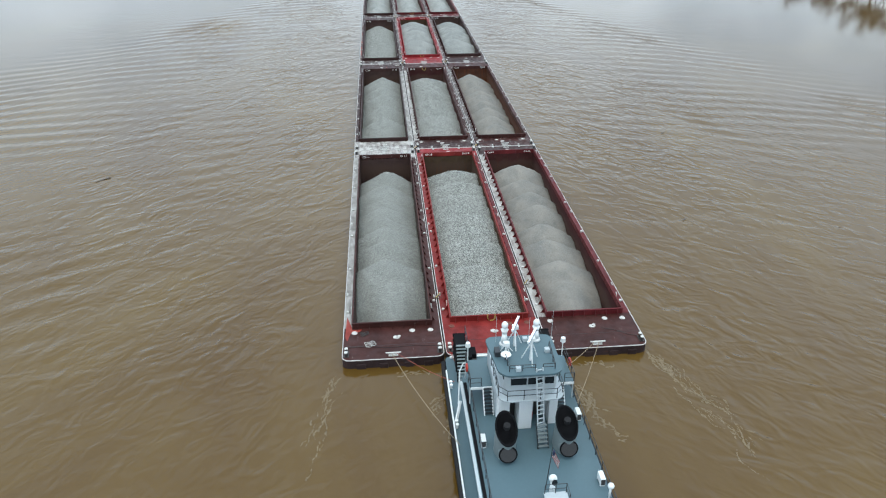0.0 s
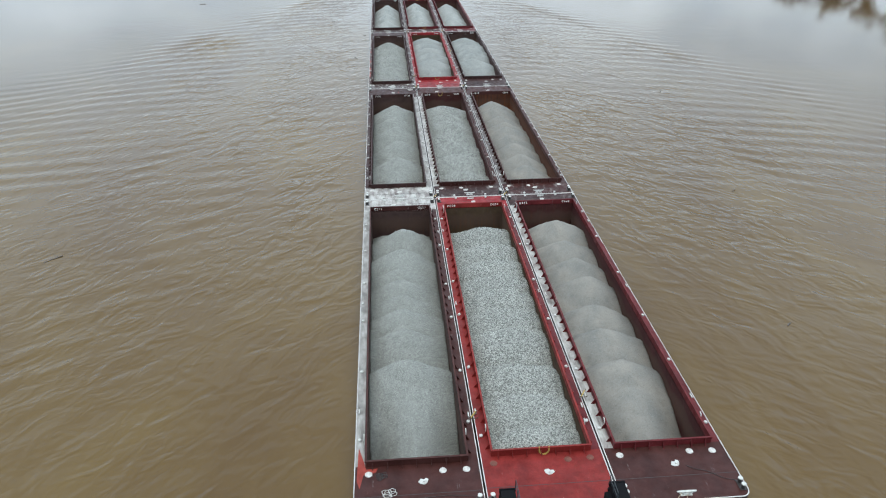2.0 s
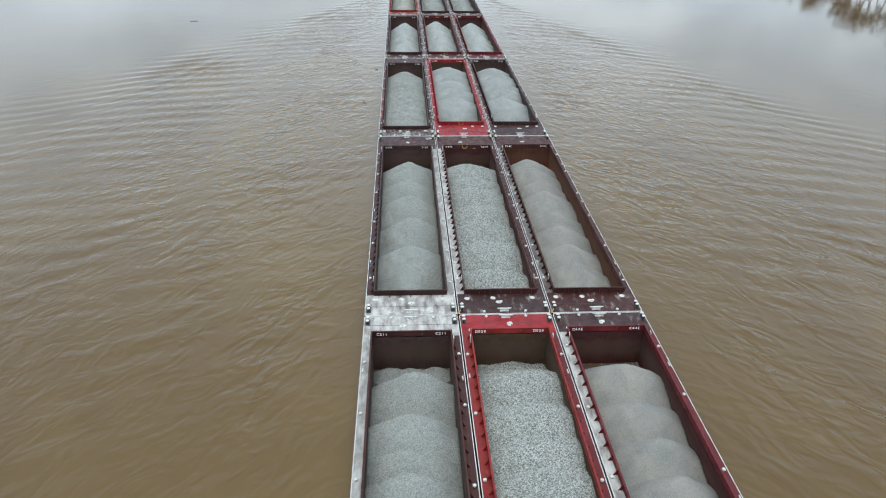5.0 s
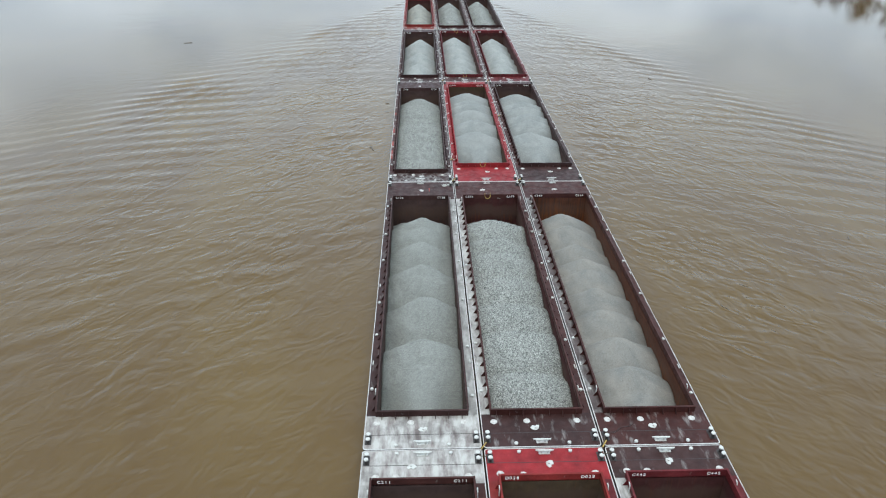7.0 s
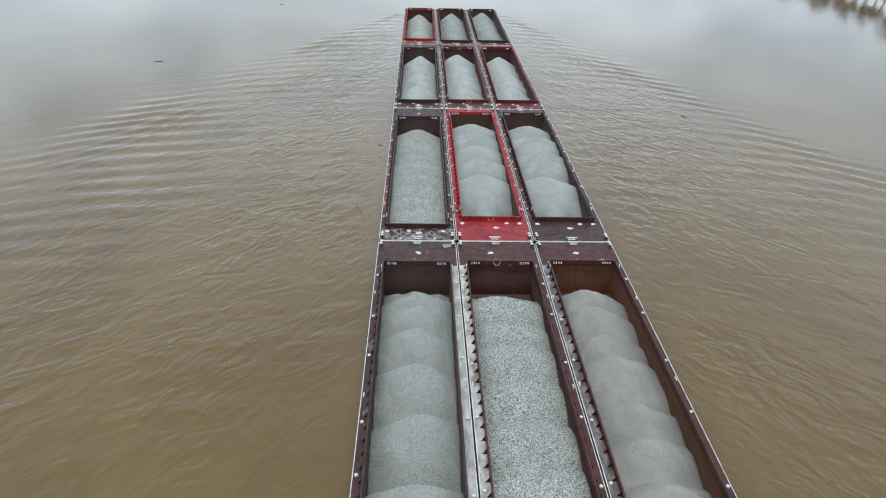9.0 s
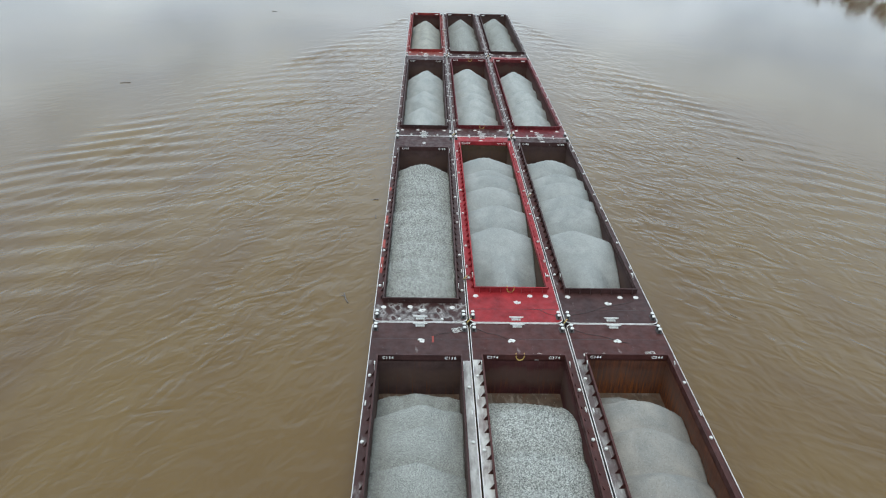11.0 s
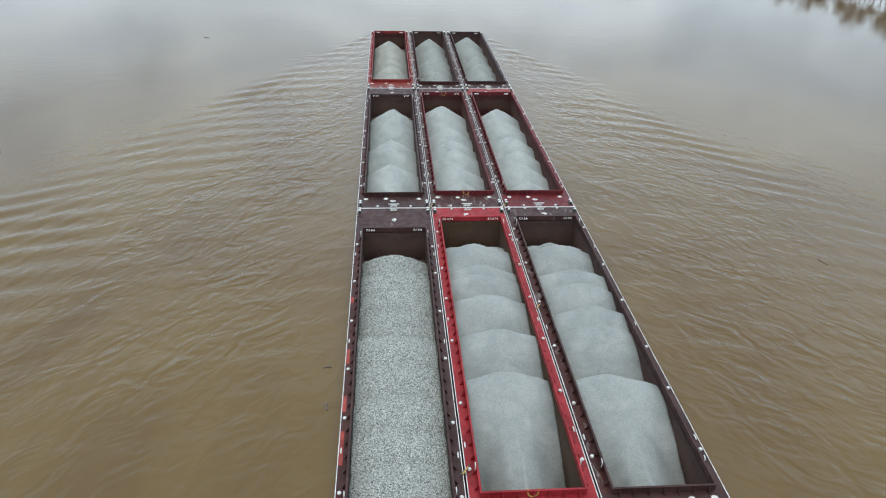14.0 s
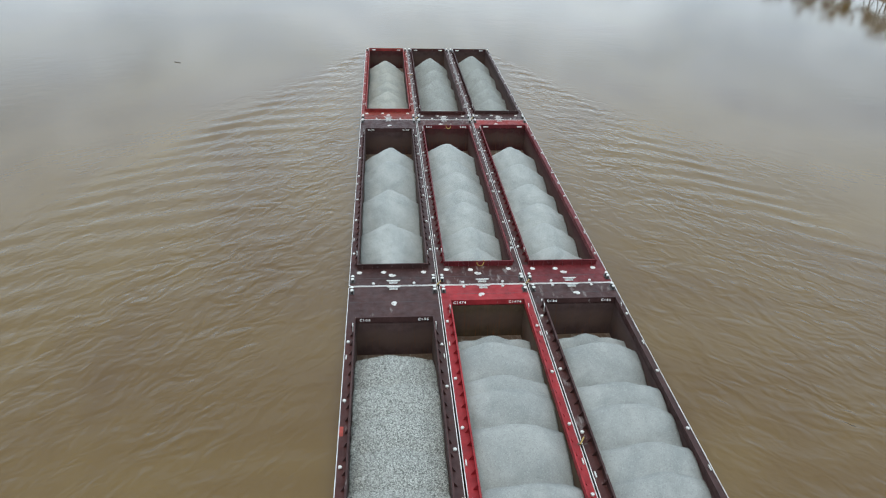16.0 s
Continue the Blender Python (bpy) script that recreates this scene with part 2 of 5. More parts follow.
MAROON = (0.0450, 0.0126, 0.0098)
PURPLE = (0.0380, 0.0153, 0.0132)
RED = (0.2068, 0.0123, 0.0150)
BRICK = (0.1496, 0.0229, 0.0141)
DARK_RED = (0.0968, 0.0106, 0.0123)
WATER = river_water()
HULL = painted_steel("hull_paint", (0.03, 0.018, 0.018), 0.05, 0.35)
DECKS = {
    "maroon": painted_steel("maroon_deck_paint", MAROON, 0.10, 0.15),
    "purple": painted_steel("purple_brown_deck_paint", PURPLE, 0.10, 0.10),
    "purple_worn": painted_steel("worn_purple_deck_paint", PURPLE, 0.34, 0.15, (0.30, 0.285, 0.27)),
    "purple_rimmed": painted_steel("puddled_purple_deck_paint", PURPLE, 0.22, 0.12, (0.30, 0.29, 0.275), rims=0.4),
    "maroon_worn": painted_steel("worn_maroon_deck_paint", MAROON, 0.36, 0.3, (0.30, 0.285, 0.27)),
    "red": painted_steel("red_deck_paint", RED, 0.03, 0.06),
    "red_worn": painted_steel("worn_red_deck_paint", (0.175, 0.016, 0.013), 0.05, 0.28),
    "brick": painted_steel("brick_red_deck_paint", BRICK, 0.12, 0.18),
    "dark_red": painted_steel("dark_red_deck_paint", DARK_RED, 0.12, 0.2),
    "bare": painted_steel("bare_dusty_deck_plate", (0.17, 0.14, 0.13), 0.86, 0.2, (0.42, 0.41, 0.38)),
    "pale": painted_steel("pale_dusty_deck_plate", (0.22, 0.205, 0.19), 0.66, 0.16, (0.40, 0.39, 0.365)),
    "grey": painted_steel("grey_worn_deck_plate", (0.09, 0.068, 0.064), 0.55, 0.25, (0.31, 0.305, 0.285)),
}
HOLDS = {
    "brown": hopper_steel("brown_hopper_wall", (0.054, 0.032, 0.028), 0.15),
    "maroon": hopper_steel("maroon_hopper_wall", (0.050, 0.016, 0.015), 0.2),
    "rusty": hopper_steel("rusty_hopper_wall", (0.054, 0.023, 0.016), 0.68),
    "ochre": hopper_steel("ochre_hopper_wall", (0.059, 0.038, 0.022), 0.25),
}
STONES = {
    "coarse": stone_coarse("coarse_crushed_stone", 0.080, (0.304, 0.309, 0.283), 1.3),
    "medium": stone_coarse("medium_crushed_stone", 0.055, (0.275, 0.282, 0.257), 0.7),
    "blue": stone_fine("blue_grey_fine_stone", (0.203, 0.212, 0.201), (0.234, 0.238, 0.222)),
    "pale": stone_fine("pale_blue_grey_fine_stone", (0.253, 0.266, 0.253), (0.294, 0.300, 0.279)),
    "brown": stone_fine("brown_grey_fine_stone", (0.180, 0.177, 0.162), (0.223, 0.206, 0.178)),
    "green": stone_fine("green_grey_fine_stone", (0.228, 0.232, 0.207), (0.276, 0.269, 0.231)),
}
LOOSE = loose_stone((0.274, 0.281, 0.258), 1.15)
LOOSE_GREY = loose_stone((0.263, 0.270, 0.247), 0.6)
FLOOR = painted_steel("dusty_hopper_floor", (0.085, 0.058, 0.04), 0.45, 0.5, (0.27, 0.25, 0.215))
PRIMER = painted_steel("red_primer", (0.26, 0.040, 0.028), 0.1, 0.3)
WHITE = plain("worn_white_paint", (0.47, 0.47, 0.44), 0.55, 0, 0.6, (0.17, 0.12, 0.085), 2.6)
EDGE = plain("scraped_white_edge_paint", (0.50, 0.485, 0.46), 0.6, 0, 0.75, (0.10, 0.055, 0.045), 0.9)
LETTER = plain("white_lettering", (0.75, 0.75, 0.72), 0.6, 0, 0.1)
WIRE = plain("rusty_wire_rope", (0.10, 0.075, 0.055), 0.6, 0.5, 0.3)
YELLOW = plain("yellow_ratchet_paint", (0.34, 0.23, 0.05), 0.6, 0, 0.5, (0.10, 0.07, 0.05), 4)
GREASE = plain("dark_greasy_steel", (0.035, 0.030, 0.028), 0.5, 0.3, 0.2)


# ---------------------------------------------------------------- mesh helpers
def mesh_of(bm, name, material, smooth=False):
    me = bpy.data.meshes.new(name)
    bmesh.ops.recalc_face_normals(bm, faces=bm.faces)
    bm.to_mesh(me)
    bm.free()
    for m in material if isinstance(material, (list, tuple)) else (material,):
        me.materials.append(m)
    if smooth:
        me.polygons.foreach_set("use_smooth", [True] * len(me.polygons))
    return me


def part(name, bm, material, parent, label="", smooth=False, at=None):
    """Links a bmesh, or a mesh that several pieces share, as one part under a thing or part."""
    me = bm if isinstance(bm, bpy.types.Mesh) else mesh_of(bm, name, material, smooth)
    ob = new(name, me)
    ob.parent = parent
    if at is not None:
        ob.matrix_basis = at
    return tagged(ob, label)


def box(bm, x0, x1, y0, y1, z0, z1, bevel=0.0):
    ps = [bm.verts.new(p) for p in ((x0, y0, z0), (x1, y0, z0), (x1, y1, z0), (x0, y1, z0), (x0, y0, z1), (x1, y0, z1), (x1, y1, z1), (x0, y1, z1))]
    fs = [bm.faces.new([ps[i] for i in f]) for f in ((3, 2, 1, 0), (4, 5, 6, 7), (0, 1, 5, 4), (1, 2, 6, 5), (2, 3, 7, 6), (3, 0, 4, 7))]
    if bevel:
        edges = list({e for f in fs for e in f.edges})
        bmesh.ops.bevel(bm, geom=edges, offset=bevel, segments=2, affect="EDGES", profile=0.6)
    return bm


def boxes(*rows, bevel=0.0):
    bm = bmesh.new()
    for r in rows:
        box(bm, *r, bevel=bevel)
    return bm


def prism(bm, outline, z0, z1):
    lo = [bm.verts.new((x, y, z0)) for x, y in outline]
    hi = [bm.verts.new((x, y, z1)) for x, y in outline]
    n = len(outline)
    bm.faces.new(hi)
    bm.faces.new(lo[::-1])
    for i in range(n):
        bm.faces.new((lo[i], lo[(i + 1) % n], hi[(i + 1) % n], hi[i]))
    return bm


def loft(bm, rings, caps=True):
    """Skins rings of the same count of points."""
    vs = [[bm.verts.new(p) for p in r] for r in rings]
    n = len(vs[0])
    for a, b in zip(vs, vs[1:]):
        for i in range(n):
            bm.faces.new((a[i], a[(i + 1) % n], b[(i + 1) % n], b[i]))
    if caps:
        bm.faces.new(vs[0][::-1])
        bm.faces.new(vs[-1])
    return bm


def tube(bm, points, r, sides=6):
    pts = [Vector(p) for p in points]
    rings = []
    for i, p in enumerate(pts):
        d = (pts[min(i + 1, len(pts) - 1)] - pts[max(i - 1, 0)]).normalized()
        q = d.to_track_quat("Z", "Y")
        rings.append([p + q @ Vector((r * math.cos(a), r * math.sin(a), 0)) for a in [2 * math.pi * k / sides for k in range(sides)]])
    return loft(bm, rings)


def disc(bm, x, y, z0, z1, r0, r1=None, sides=12, rx=1.0, ry=1.0):
    r1 = r0 if r1 is None else r1
    ang = [2 * math.pi * k / sides for k in range(sides)]
    return loft(bm, [[(x + rx * r * math.cos(a), y + ry * r * math.sin(a), z) for a in ang] for r, z in ((r0, z0), (r1, z1))])


def rounded(x0, x1, y0, y1, r0, r1, steps=6):
    """An outline, counter-clockwise, with corner radii r0 at its rear end and r1 at its front end."""
    out = []
    for cx, cy, r, a in ((x1, y0, r0, -90), (x1, y1, r1, 0), (x0, y1, r1, 90), (x0, y0, r0, 180)):
        px, py = cx + (-r if cx == x1 else r), cy + (r if cy == y0 else -r)
        for k in range(steps + 1):
            t = radians(a + 90 * k / steps)
            out.append((px + r * math.cos(t), py + r * math.sin(t)))
    return out


def lettering(text, height, depth=0.006):
    """A flat mesh of a line of text, centred, standing in the xz plane and read from -y."""
    cu = bpy.data.curves.new("lettering", "FONT")
    cu.body, cu.size, cu.extrude, cu.offset = text, height / 0.7, depth, 0.007
    cu.align_x, cu.align_y = "CENTER", "CENTER"
    cu.resolution_u = 3
    ob = bpy.data.objects.new("lettering", cu)
    scene.collection.objects.link(ob)
    dg = bpy.context.evaluated_depsgraph_get()
    me = bpy.data.meshes.new_from_object(ob.evaluated_get(dg))
    bpy.data.objects.remove(ob)
    me.transform(pose(0, 0, 0, 90, 0, 0))
    me.materials.clear()
    me.materials.append(LETTER)
    return me


GLYPHS = {}


def glyph(mark):
    if mark not in GLYPHS:
        GLYPHS[mark] = lettering(mark, 0.31)
    return GLYPHS[mark]


MOVERS = []  # all that travels with the tow

# ---------------------------------------------------------------- river
PITCH_X, PITCH_Y, WIDE, LONG = 10.72, 59.45, 10.52, 59.30
BOW, DECK, RIM = 292.6, 1.0, 1.7


SIDES = (0.2, 3 * PITCH_X - 0.4)  # just inside the outer hulls
LANE = (-110.0, 142.0)  # the water that is stirred by the tow
WAKE = (BOW + 5.0, BOW - 335.0)


def sheet(bm, xs, ys, z=0.0):
    g = [[bm.verts.new((x, y, z)) for x in xs] for y in ys]
    for a, b in zip(g, g[1:]):
        for i in range(len(xs) - 1):
            bm.faces.new((a[i], a[i + 1], b[i + 1], b[i]))


def train(out, back, side, spread):
    """Waves that one corner of the tow throws off, out from its side and back from that corner: the known pattern of a ship's wake."""
    k0 = 9.81 / TOW_SPEED ** 2
    X, Y = back + 2.0, max(spread * out, 0.05)
    if X <= 0.3:
        return 0.0
    a, cusp = math.atan2(Y, X), math.atan(8 ** -0.5)
    if a > 1.5 * cusp:
        return 0.0
    q = math.sqrt(max(X * X - 8 * Y * Y, 0.0))
    warp = 1.5 * noise.noise((out * 0.035, back * 0.035, side)) + 0.7 * noise.noise((out * 0.10, back * 0.10, side))
    h = 0.0
    for tan, w in (((X - q) / (4 * Y), 0.9), ((X + q) / (4 * Y), 0.5)):
        if tan < 1.9:
            sec = math.sqrt(1 + tan * tan)
            h += w * (1 - (tan / 1.9) ** 4) * math.cos(k0 * sec * (X - Y * tan) + warp)
    band = 0.10 + 0.9 * math.exp(-(((a - 0.92 * cusp) / (0.55 * cusp)) ** 2))
    if a > cusp:
        band *= math.exp(-(((a - cusp) / (0.13 * cusp)) ** 2))
    return h * band * min(1.0, X / 5) / (1 + X / 320)


def wake_height(out, back, side):
    """The bow's waves, and the weaker ones from the joints where the barges meet."""
    gust = 0.22 + 1.25 * max(0.0, 0.35 + noise.noise((out * 0.035 + 9, back * 0.03, 3 + side)) + 0.35 * noise.noise((out * 0.09, back * 0.08, 7 + side)))
    if side < 0:
        gust += 1.1 * math.exp(-(((back - 121) / 15) ** 2) - ((out - 41) / 11) ** 2)
    h = (0.135 if side < 0 else 0.105) * train(out, back, side, 0.82 if side < 0 else 1.06)
    for joint, size in ((BOW - 3 * PITCH_Y, 0.075), (BOW - 2 * PITCH_Y, 0.07)):
        h += size * train(out, back - joint, side * 2 + joint, 1.0 if side < 0 else 1.1)
    return h * max(gust, 1.0 - back / 40) * min(1.0, out / 2)


def stirred_water(side):
    """The sheet of water beside the tow, with the waves that travel along with it."""
    x0, x1 = (SIDES[0], LANE[0]) if side < 0 else (SIDES[1], LANE[1])
    d = 0.62
    nx, ny = int(abs(x1 - x0) / d) + 2, int((WAKE[0] - WAKE[1]) / d) + 2
    verts, stirred = [], []
    for j in range(ny):
        y = WAKE[0] + (WAKE[1] - WAKE[0]) * j / (ny - 1)
        for i in range(nx):
            u = i / (nx - 1)
            edge = min(1.0, (nx - 1 - i) / 25, (ny - 1 - j) / 40)
            out, back = abs(x1 - x0) * u, BOW - y
            inside = max(0.0, min(1.0, 1.5 - math.atan2(out, back + 4.0) / (0.42 if side < 0 else 0.33)))
            stirred.append(edge * inside * min(1.0, 0.3 + out / 8) * max(0.10, 1 - max(0.0, out - 16) / 58))
            verts.append((x0 + (x1 - x0) * u, y, wake_height(abs(x1 - x0) * u, BOW - y, side) * edge))
    quads = [(j * nx + i, j * nx + i + 1, (j + 1) * nx + i + 1, (j + 1) * nx + i) for j in range(ny - 1) for i in range(nx - 1)]
    if side > 0:
        quads = [q[::-1] for q in quads]
    me = bpy.data.meshes.new("water")
    me.from_pydata(verts, [], quads)
    me.attributes.new("stirred", "FLOAT", "POINT").data.foreach_set("value", stirred)
    me.materials.append(WATER)
    me.polygons.foreach_set("use_smooth", [True] * len(me.polygons))
    MOVERS.append(tagged(new("water", me), "brown river water with bow waves fanning out beside the tow", "river", kind="structure"))


def river():
    """The still river, and the lane of water that goes with the tow."""
    ys = [-4000, -1500, -500] + [-200 + 20 * i for i in range(38)] + [700, 1000, 2000, 4500]
    bm = bmesh.new()
    sheet(bm, [-4000, -1500, -600, -300, LANE[0]], ys)
    sheet(bm, [LANE[1], 200, 300, 600, 1500, 4000], ys)
    tagged(new("water", mesh_of(bm, "water", WATER, True)), "wide calm silty brown river", "river", kind="structure")
    for xs, ys in ((LANE, [-4000, -300, -60, WAKE[1]]), (SIDES, [WAKE[1], -20, 0.4]), (SIDES, [BOW - 0.5, WAKE[0]]), (LANE, [WAKE[0], BOW + 60, BOW + 300, 4500])):
        bm = bmesh.new()
        sheet(bm, xs, ys)
        me = mesh_of(bm, "water", WATER, True)
        if xs is SIDES and ys[0] < 0:
            me.attributes.new("stirred", "FLOAT", "POINT").data.foreach_set("value", [0.55] * len(me.vertices))
        MOVERS.append(tagged(new("water", me), "brown river water before and behind the tow", "river", kind="structure"))
    bm = bmesh.new()
    for col in (1, 2):
        sheet(bm, [col * PITCH_X - 0.3, col * PITCH_X + 0.1], [0.4, BOW - 0.5], -0.06)
    for row in (1, 2, 3, 4):
        sheet(bm, SIDES, [row * PITCH_Y - 0.25, row * PITCH_Y + 0.1], -0.08)
    MOVERS.append(tagged(new("water", mesh_of(bm, "water", WATER, True)), "dark strips of water between the barges", "river", kind="structure"))
    stirred_water(-1)
    stirred_water(1)


river()


# ---------------------------------------------------------------- barges
def make_shared():
    """Meshes that all the barges share."""
    s = {}
    bm = bmesh.new()
    disc(bm, 0, 0, 0, 0.035, 0.32, 0.30, sides=18)
    disc(bm, 0, 0, 0.035, 0.06, 0.26, 0.24, sides=18)
    box(bm, -0.06, 0.06, -0.02, 0.02, 0.06, 0.09)
    s["hatch_rusty"] = mesh_of(bm.copy(), "hatch_cover", painted_steel("rusty_hatch_paint", (0.16, 0.06, 0.045), 0.3, 0.6))
    s["hatch"] = mesh_of(bm, "hatch_cover", plain("dusty_hatch_paint", (0.50, 0.49, 0.46), 0.7, 0, 0.7, (0.16, 0.11, 0.085), 3.5))
    bm = bmesh.new()
    disc(bm, 0, 0, 0, 0.12, 0.15, sides=12)
    disc(bm, 0, 0, 0.12, 0.19, 0.18, 0.14, sides=12)
    s["cap"] = mesh_of(bm, "tank_cap", WHITE)
    bm = bmesh.new()
    tube(bm, [(0, 0, 0), (0, 0, 0.75), (0.0, 0.1, 0.86), (0.0, 0.3, 0.88)], 0.05, 6)
    s["vent"] = mesh_of(bm, "vent_pipe", WHITE)
    bm = bmesh.new()
    box(bm, -0.28, 0.28, -0.55, 0.55, 0, 0.04)
    for y in (-0.32, 0.32):
        disc(bm, 0, y, 0.04, 0.46, 0.15, 0.14)
    n = len(bm.faces)
    for y in (-0.32, 0.32):
        disc(bm, 0, y, 0.46, 0.54, 0.21, 0.19)
    bm.faces.ensure_lookup_table()
    for f in bm.faces[n:]:
        f.material_index = 1
    s["bollard"] = mesh_of(bm, "double_bollard", (GREASE, WHITE))
    bm = bmesh.new()
    box(bm, -0.5, 0.5, -0.16, 0.16, 0, 0.05)
    box(bm, -0.34, -0.2, -0.09, 0.09, 0.05, 0.26)
    box(bm, 0.2, 0.34, -0.09, 0.09, 0.05, 0.26)
    loft(bm, [[(x, w * cy, 0.31 + z0 + w * cz) for cy, cz in ((1, -0.7), (1, 0.7), (-1, 0.7), (-1, -0.7))] for x, w, z0 in ((-0.8, 0.05, 0.05), (-0.45, 0.09, 0), (0.45, 0.09, 0), (0.8, 0.05, 0.05))])
    s["kevel"] = mesh_of(bm, "kevel", WHITE)
    bm = bmesh.new()
    out = [(-0.42, 0.05), (-0.3, -0.18), (0.02, -0.36), (0.3, -0.2), (0.46, 0.1), (0.3, 0.28), (0.1, 0.16), (-0.12, 0.3)]
    prism(bm, out, 0, 0.05)
    disc(bm, 0.05, -0.05, 0.05, 0.16, 0.1, 0.08, 8)
    s["pad"] = mesh_of(bm, "lifting_pad", WHITE)
    bm = bmesh.new()
    tri = [(0, 0), (-0.42, 0), (-0.36, 0.08), (-0.06, 0.6), (0, 0.6)]
    lo = [bm.verts.new((x, -0.03, z)) for x, z in tri]
    hi = [bm.verts.new((x, 0.03, z)) for x, z in tri]
    bm.faces.new(lo)
    bm.faces.new(hi[::-1])
    for i in range(5):
        bm.faces.new((lo[i], lo[(i + 1) % 5], hi[(i + 1) % 5], hi[i]))
    s["bracket_bm"] = bm
    bm = bmesh.new()
    box(bm, -0.06, 0.06, -0.32, 0.32, 0, 0.14, 0.02)
    s["chock"] = mesh_of(bm, "deck_chock", WHITE)
    return s


SHARED = make_shared()
BRACKETS = {}


def bracket_mesh(material):
    if material.name not in BRACKETS:
        me = mesh_of(SHARED["bracket_bm"].copy(), "bracket", material)
        BRACKETS[material.name] = me
    return BRACKETS[material.name]


def barge(row, col, label, decks, coaming, hold, number="", ends=(6.1, 3.9), round_ends=(0.3, 0.3), length=LONG):
    """An open hopper barge. decks: paint of its rear, front, port and starboard deck; ends: length of the rear and front deck."""
    rng = random.Random(100 * row + col)
    thing = tagged(new("hopper_barge"), label, "barge", "barges of the tow")
    thing.matrix_basis = pose(col * PITCH_X + WIDE / 2, row * PITCH_Y + length / 2, 0)
    w, l = WIDE / 2, length / 2
    hw = w - 1.02  # half the hopper's width
    ya, yb = -l + ends[0], l - ends[1]
    ra, rb = round_ends
    outline = rounded(-w, w, -l, l, ra, rb)
    # shell
    bm = bmesh.new()
    shrink = lambda o, d, dy: [(x * (1 - d), y * (1 - dy)) for x, y in o]
    loft(bm, [[(x, y, z) for x, y in o] for o, z in ((shrink(outline, 0.03, 0.06 if ra > 0.5 else 0.0), -3.7), (outline, -0.35 if ra > 0.5 else -2), (outline, 0.93))], caps=False)
    part("hull", bm, HULL, thing, "dark rusty steel hull side")
    # decks
    for name, y0, y1, r0, r1, paint in (("rear_deck", -l, ya, ra, 0, decks[0]), ("front_deck", yb, l, 0, rb, decks[1])):
        bm = bmesh.new()
        prism(bm, rounded(-w, w, y0, y1, max(r0, 0.01), max(r1, 0.01)), 0.92, DECK)
        part(name, bm, DECKS[paint], thing)
    for x0, x1, paint in ((-w, -hw, decks[2]), (hw, w, decks[3])):
        part("side_deck", boxes((x0, x1, ya, yb, 0.92, DECK)), DECKS[paint], thing)
    # white edge round the deck
    bm = bmesh.new()
    inner = rounded(-w + 0.06, w - 0.06, -l + 0.06, l - 0.06, max(ra - 0.06, 0.02), max(rb - 0.06, 0.02))
    outer = [(x * 1.003, y * 1.0006) for x, y in outline]
    n = len(outline)
    rings = [[bm.verts.new((x, y, z)) for x, y in o] for o, z in ((outer, 0.97), (outer, 1.04), (inner, 1.04), (inner, 0.98))]
    for a, b in zip(rings, rings[1:]):
        for i in range(n):
            bm.faces.new((a[i], a[(i + 1) % n], b[(i + 1) % n], b[i]))
    part("deck_edge", bm, EDGE, thing, "scraped white edge rail")
    # hopper: floor and inner walls below the deck
    bm = bmesh.new()
    floor = -3.45
    a = [(-hw, ya), (hw, ya), (hw, yb), (-hw, yb)]
    hi = [bm.verts.new((x, y, DECK)) for x, y in a]
    lo = [bm.verts.new((x, y, floor)) for x, y in a]
    for i in range(4):
        bm.faces.new((hi[i], hi[(i + 1) % 4], lo[(i + 1) % 4], lo[i]))
    part("hopper_floor", boxes((-hw, hw, ya, yb, floor - 0.1, floor)), FLOOR, thing, "dusty hopper floor")
    part("hopper", bm, HOLDS[hold], thing, "stained steel hopper lining")
    # coaming with its flange
    paint, th = DECKS[coaming], 0.1
    for x0, x1, y0, y1 in ((-hw - th, -hw, ya - th, yb + th), (hw, hw + th, ya - th, yb + th)):
        s = -1 if x0 < 0 else 1
        fl = (x0 - 0.05, x1 + 0.02) if s < 0 else (x0 - 0.02, x1 + 0.05)
        part("coaming", boxes((x0, x1, y0, y1, DECK, RIM - 0.07), (*fl, y0 - 0.08, y1 + 0.08, RIM - 0.07, RIM)), paint, thing)
    for y0, y1 in ((ya - th, ya), (yb, yb + th)):
        fl = (y0 - 0.06, y1 + 0.02) if y0 < 0 else (y0 - 0.02, y1 + 0.05)
        part("coaming", boxes((-hw + 0.002, hw - 0.002, y0, y1, DECK, RIM - 0.07), (-hw + 0.04, hw - 0.04, *fl, RIM - 0.07, RIM)), paint, thing)
    br = bracket_mesh(paint)
    count = 30
    for i in range(count):
        y = ya + 0.8 + (yb - ya - 1.6) * i / (count - 1)
        if decks[2] != "pale":
            part("bracket", br, None, thing, at=pose(-hw - th, y, DECK))
        if decks[3] != "pale":
            part("bracket", br, None, thing, at=pose(hw + th, y, DECK, 0, 0, 180))
    for i in range(7):
        x = -hw + 0.5 + (2 * hw - 1.0) * i / 6
        part("bracket", br, None, thing, at=pose(x, ya - th, DECK, 0, 0, 90))
        part("bracket", br, None, thing, at=pose(x, yb + th, DECK, 0, 0, -90))
    # hatch covers
    rear = (-4.1, -1.1, 3.75) if ends[0] < 5 else (-4.15, 2.2, 4.05)
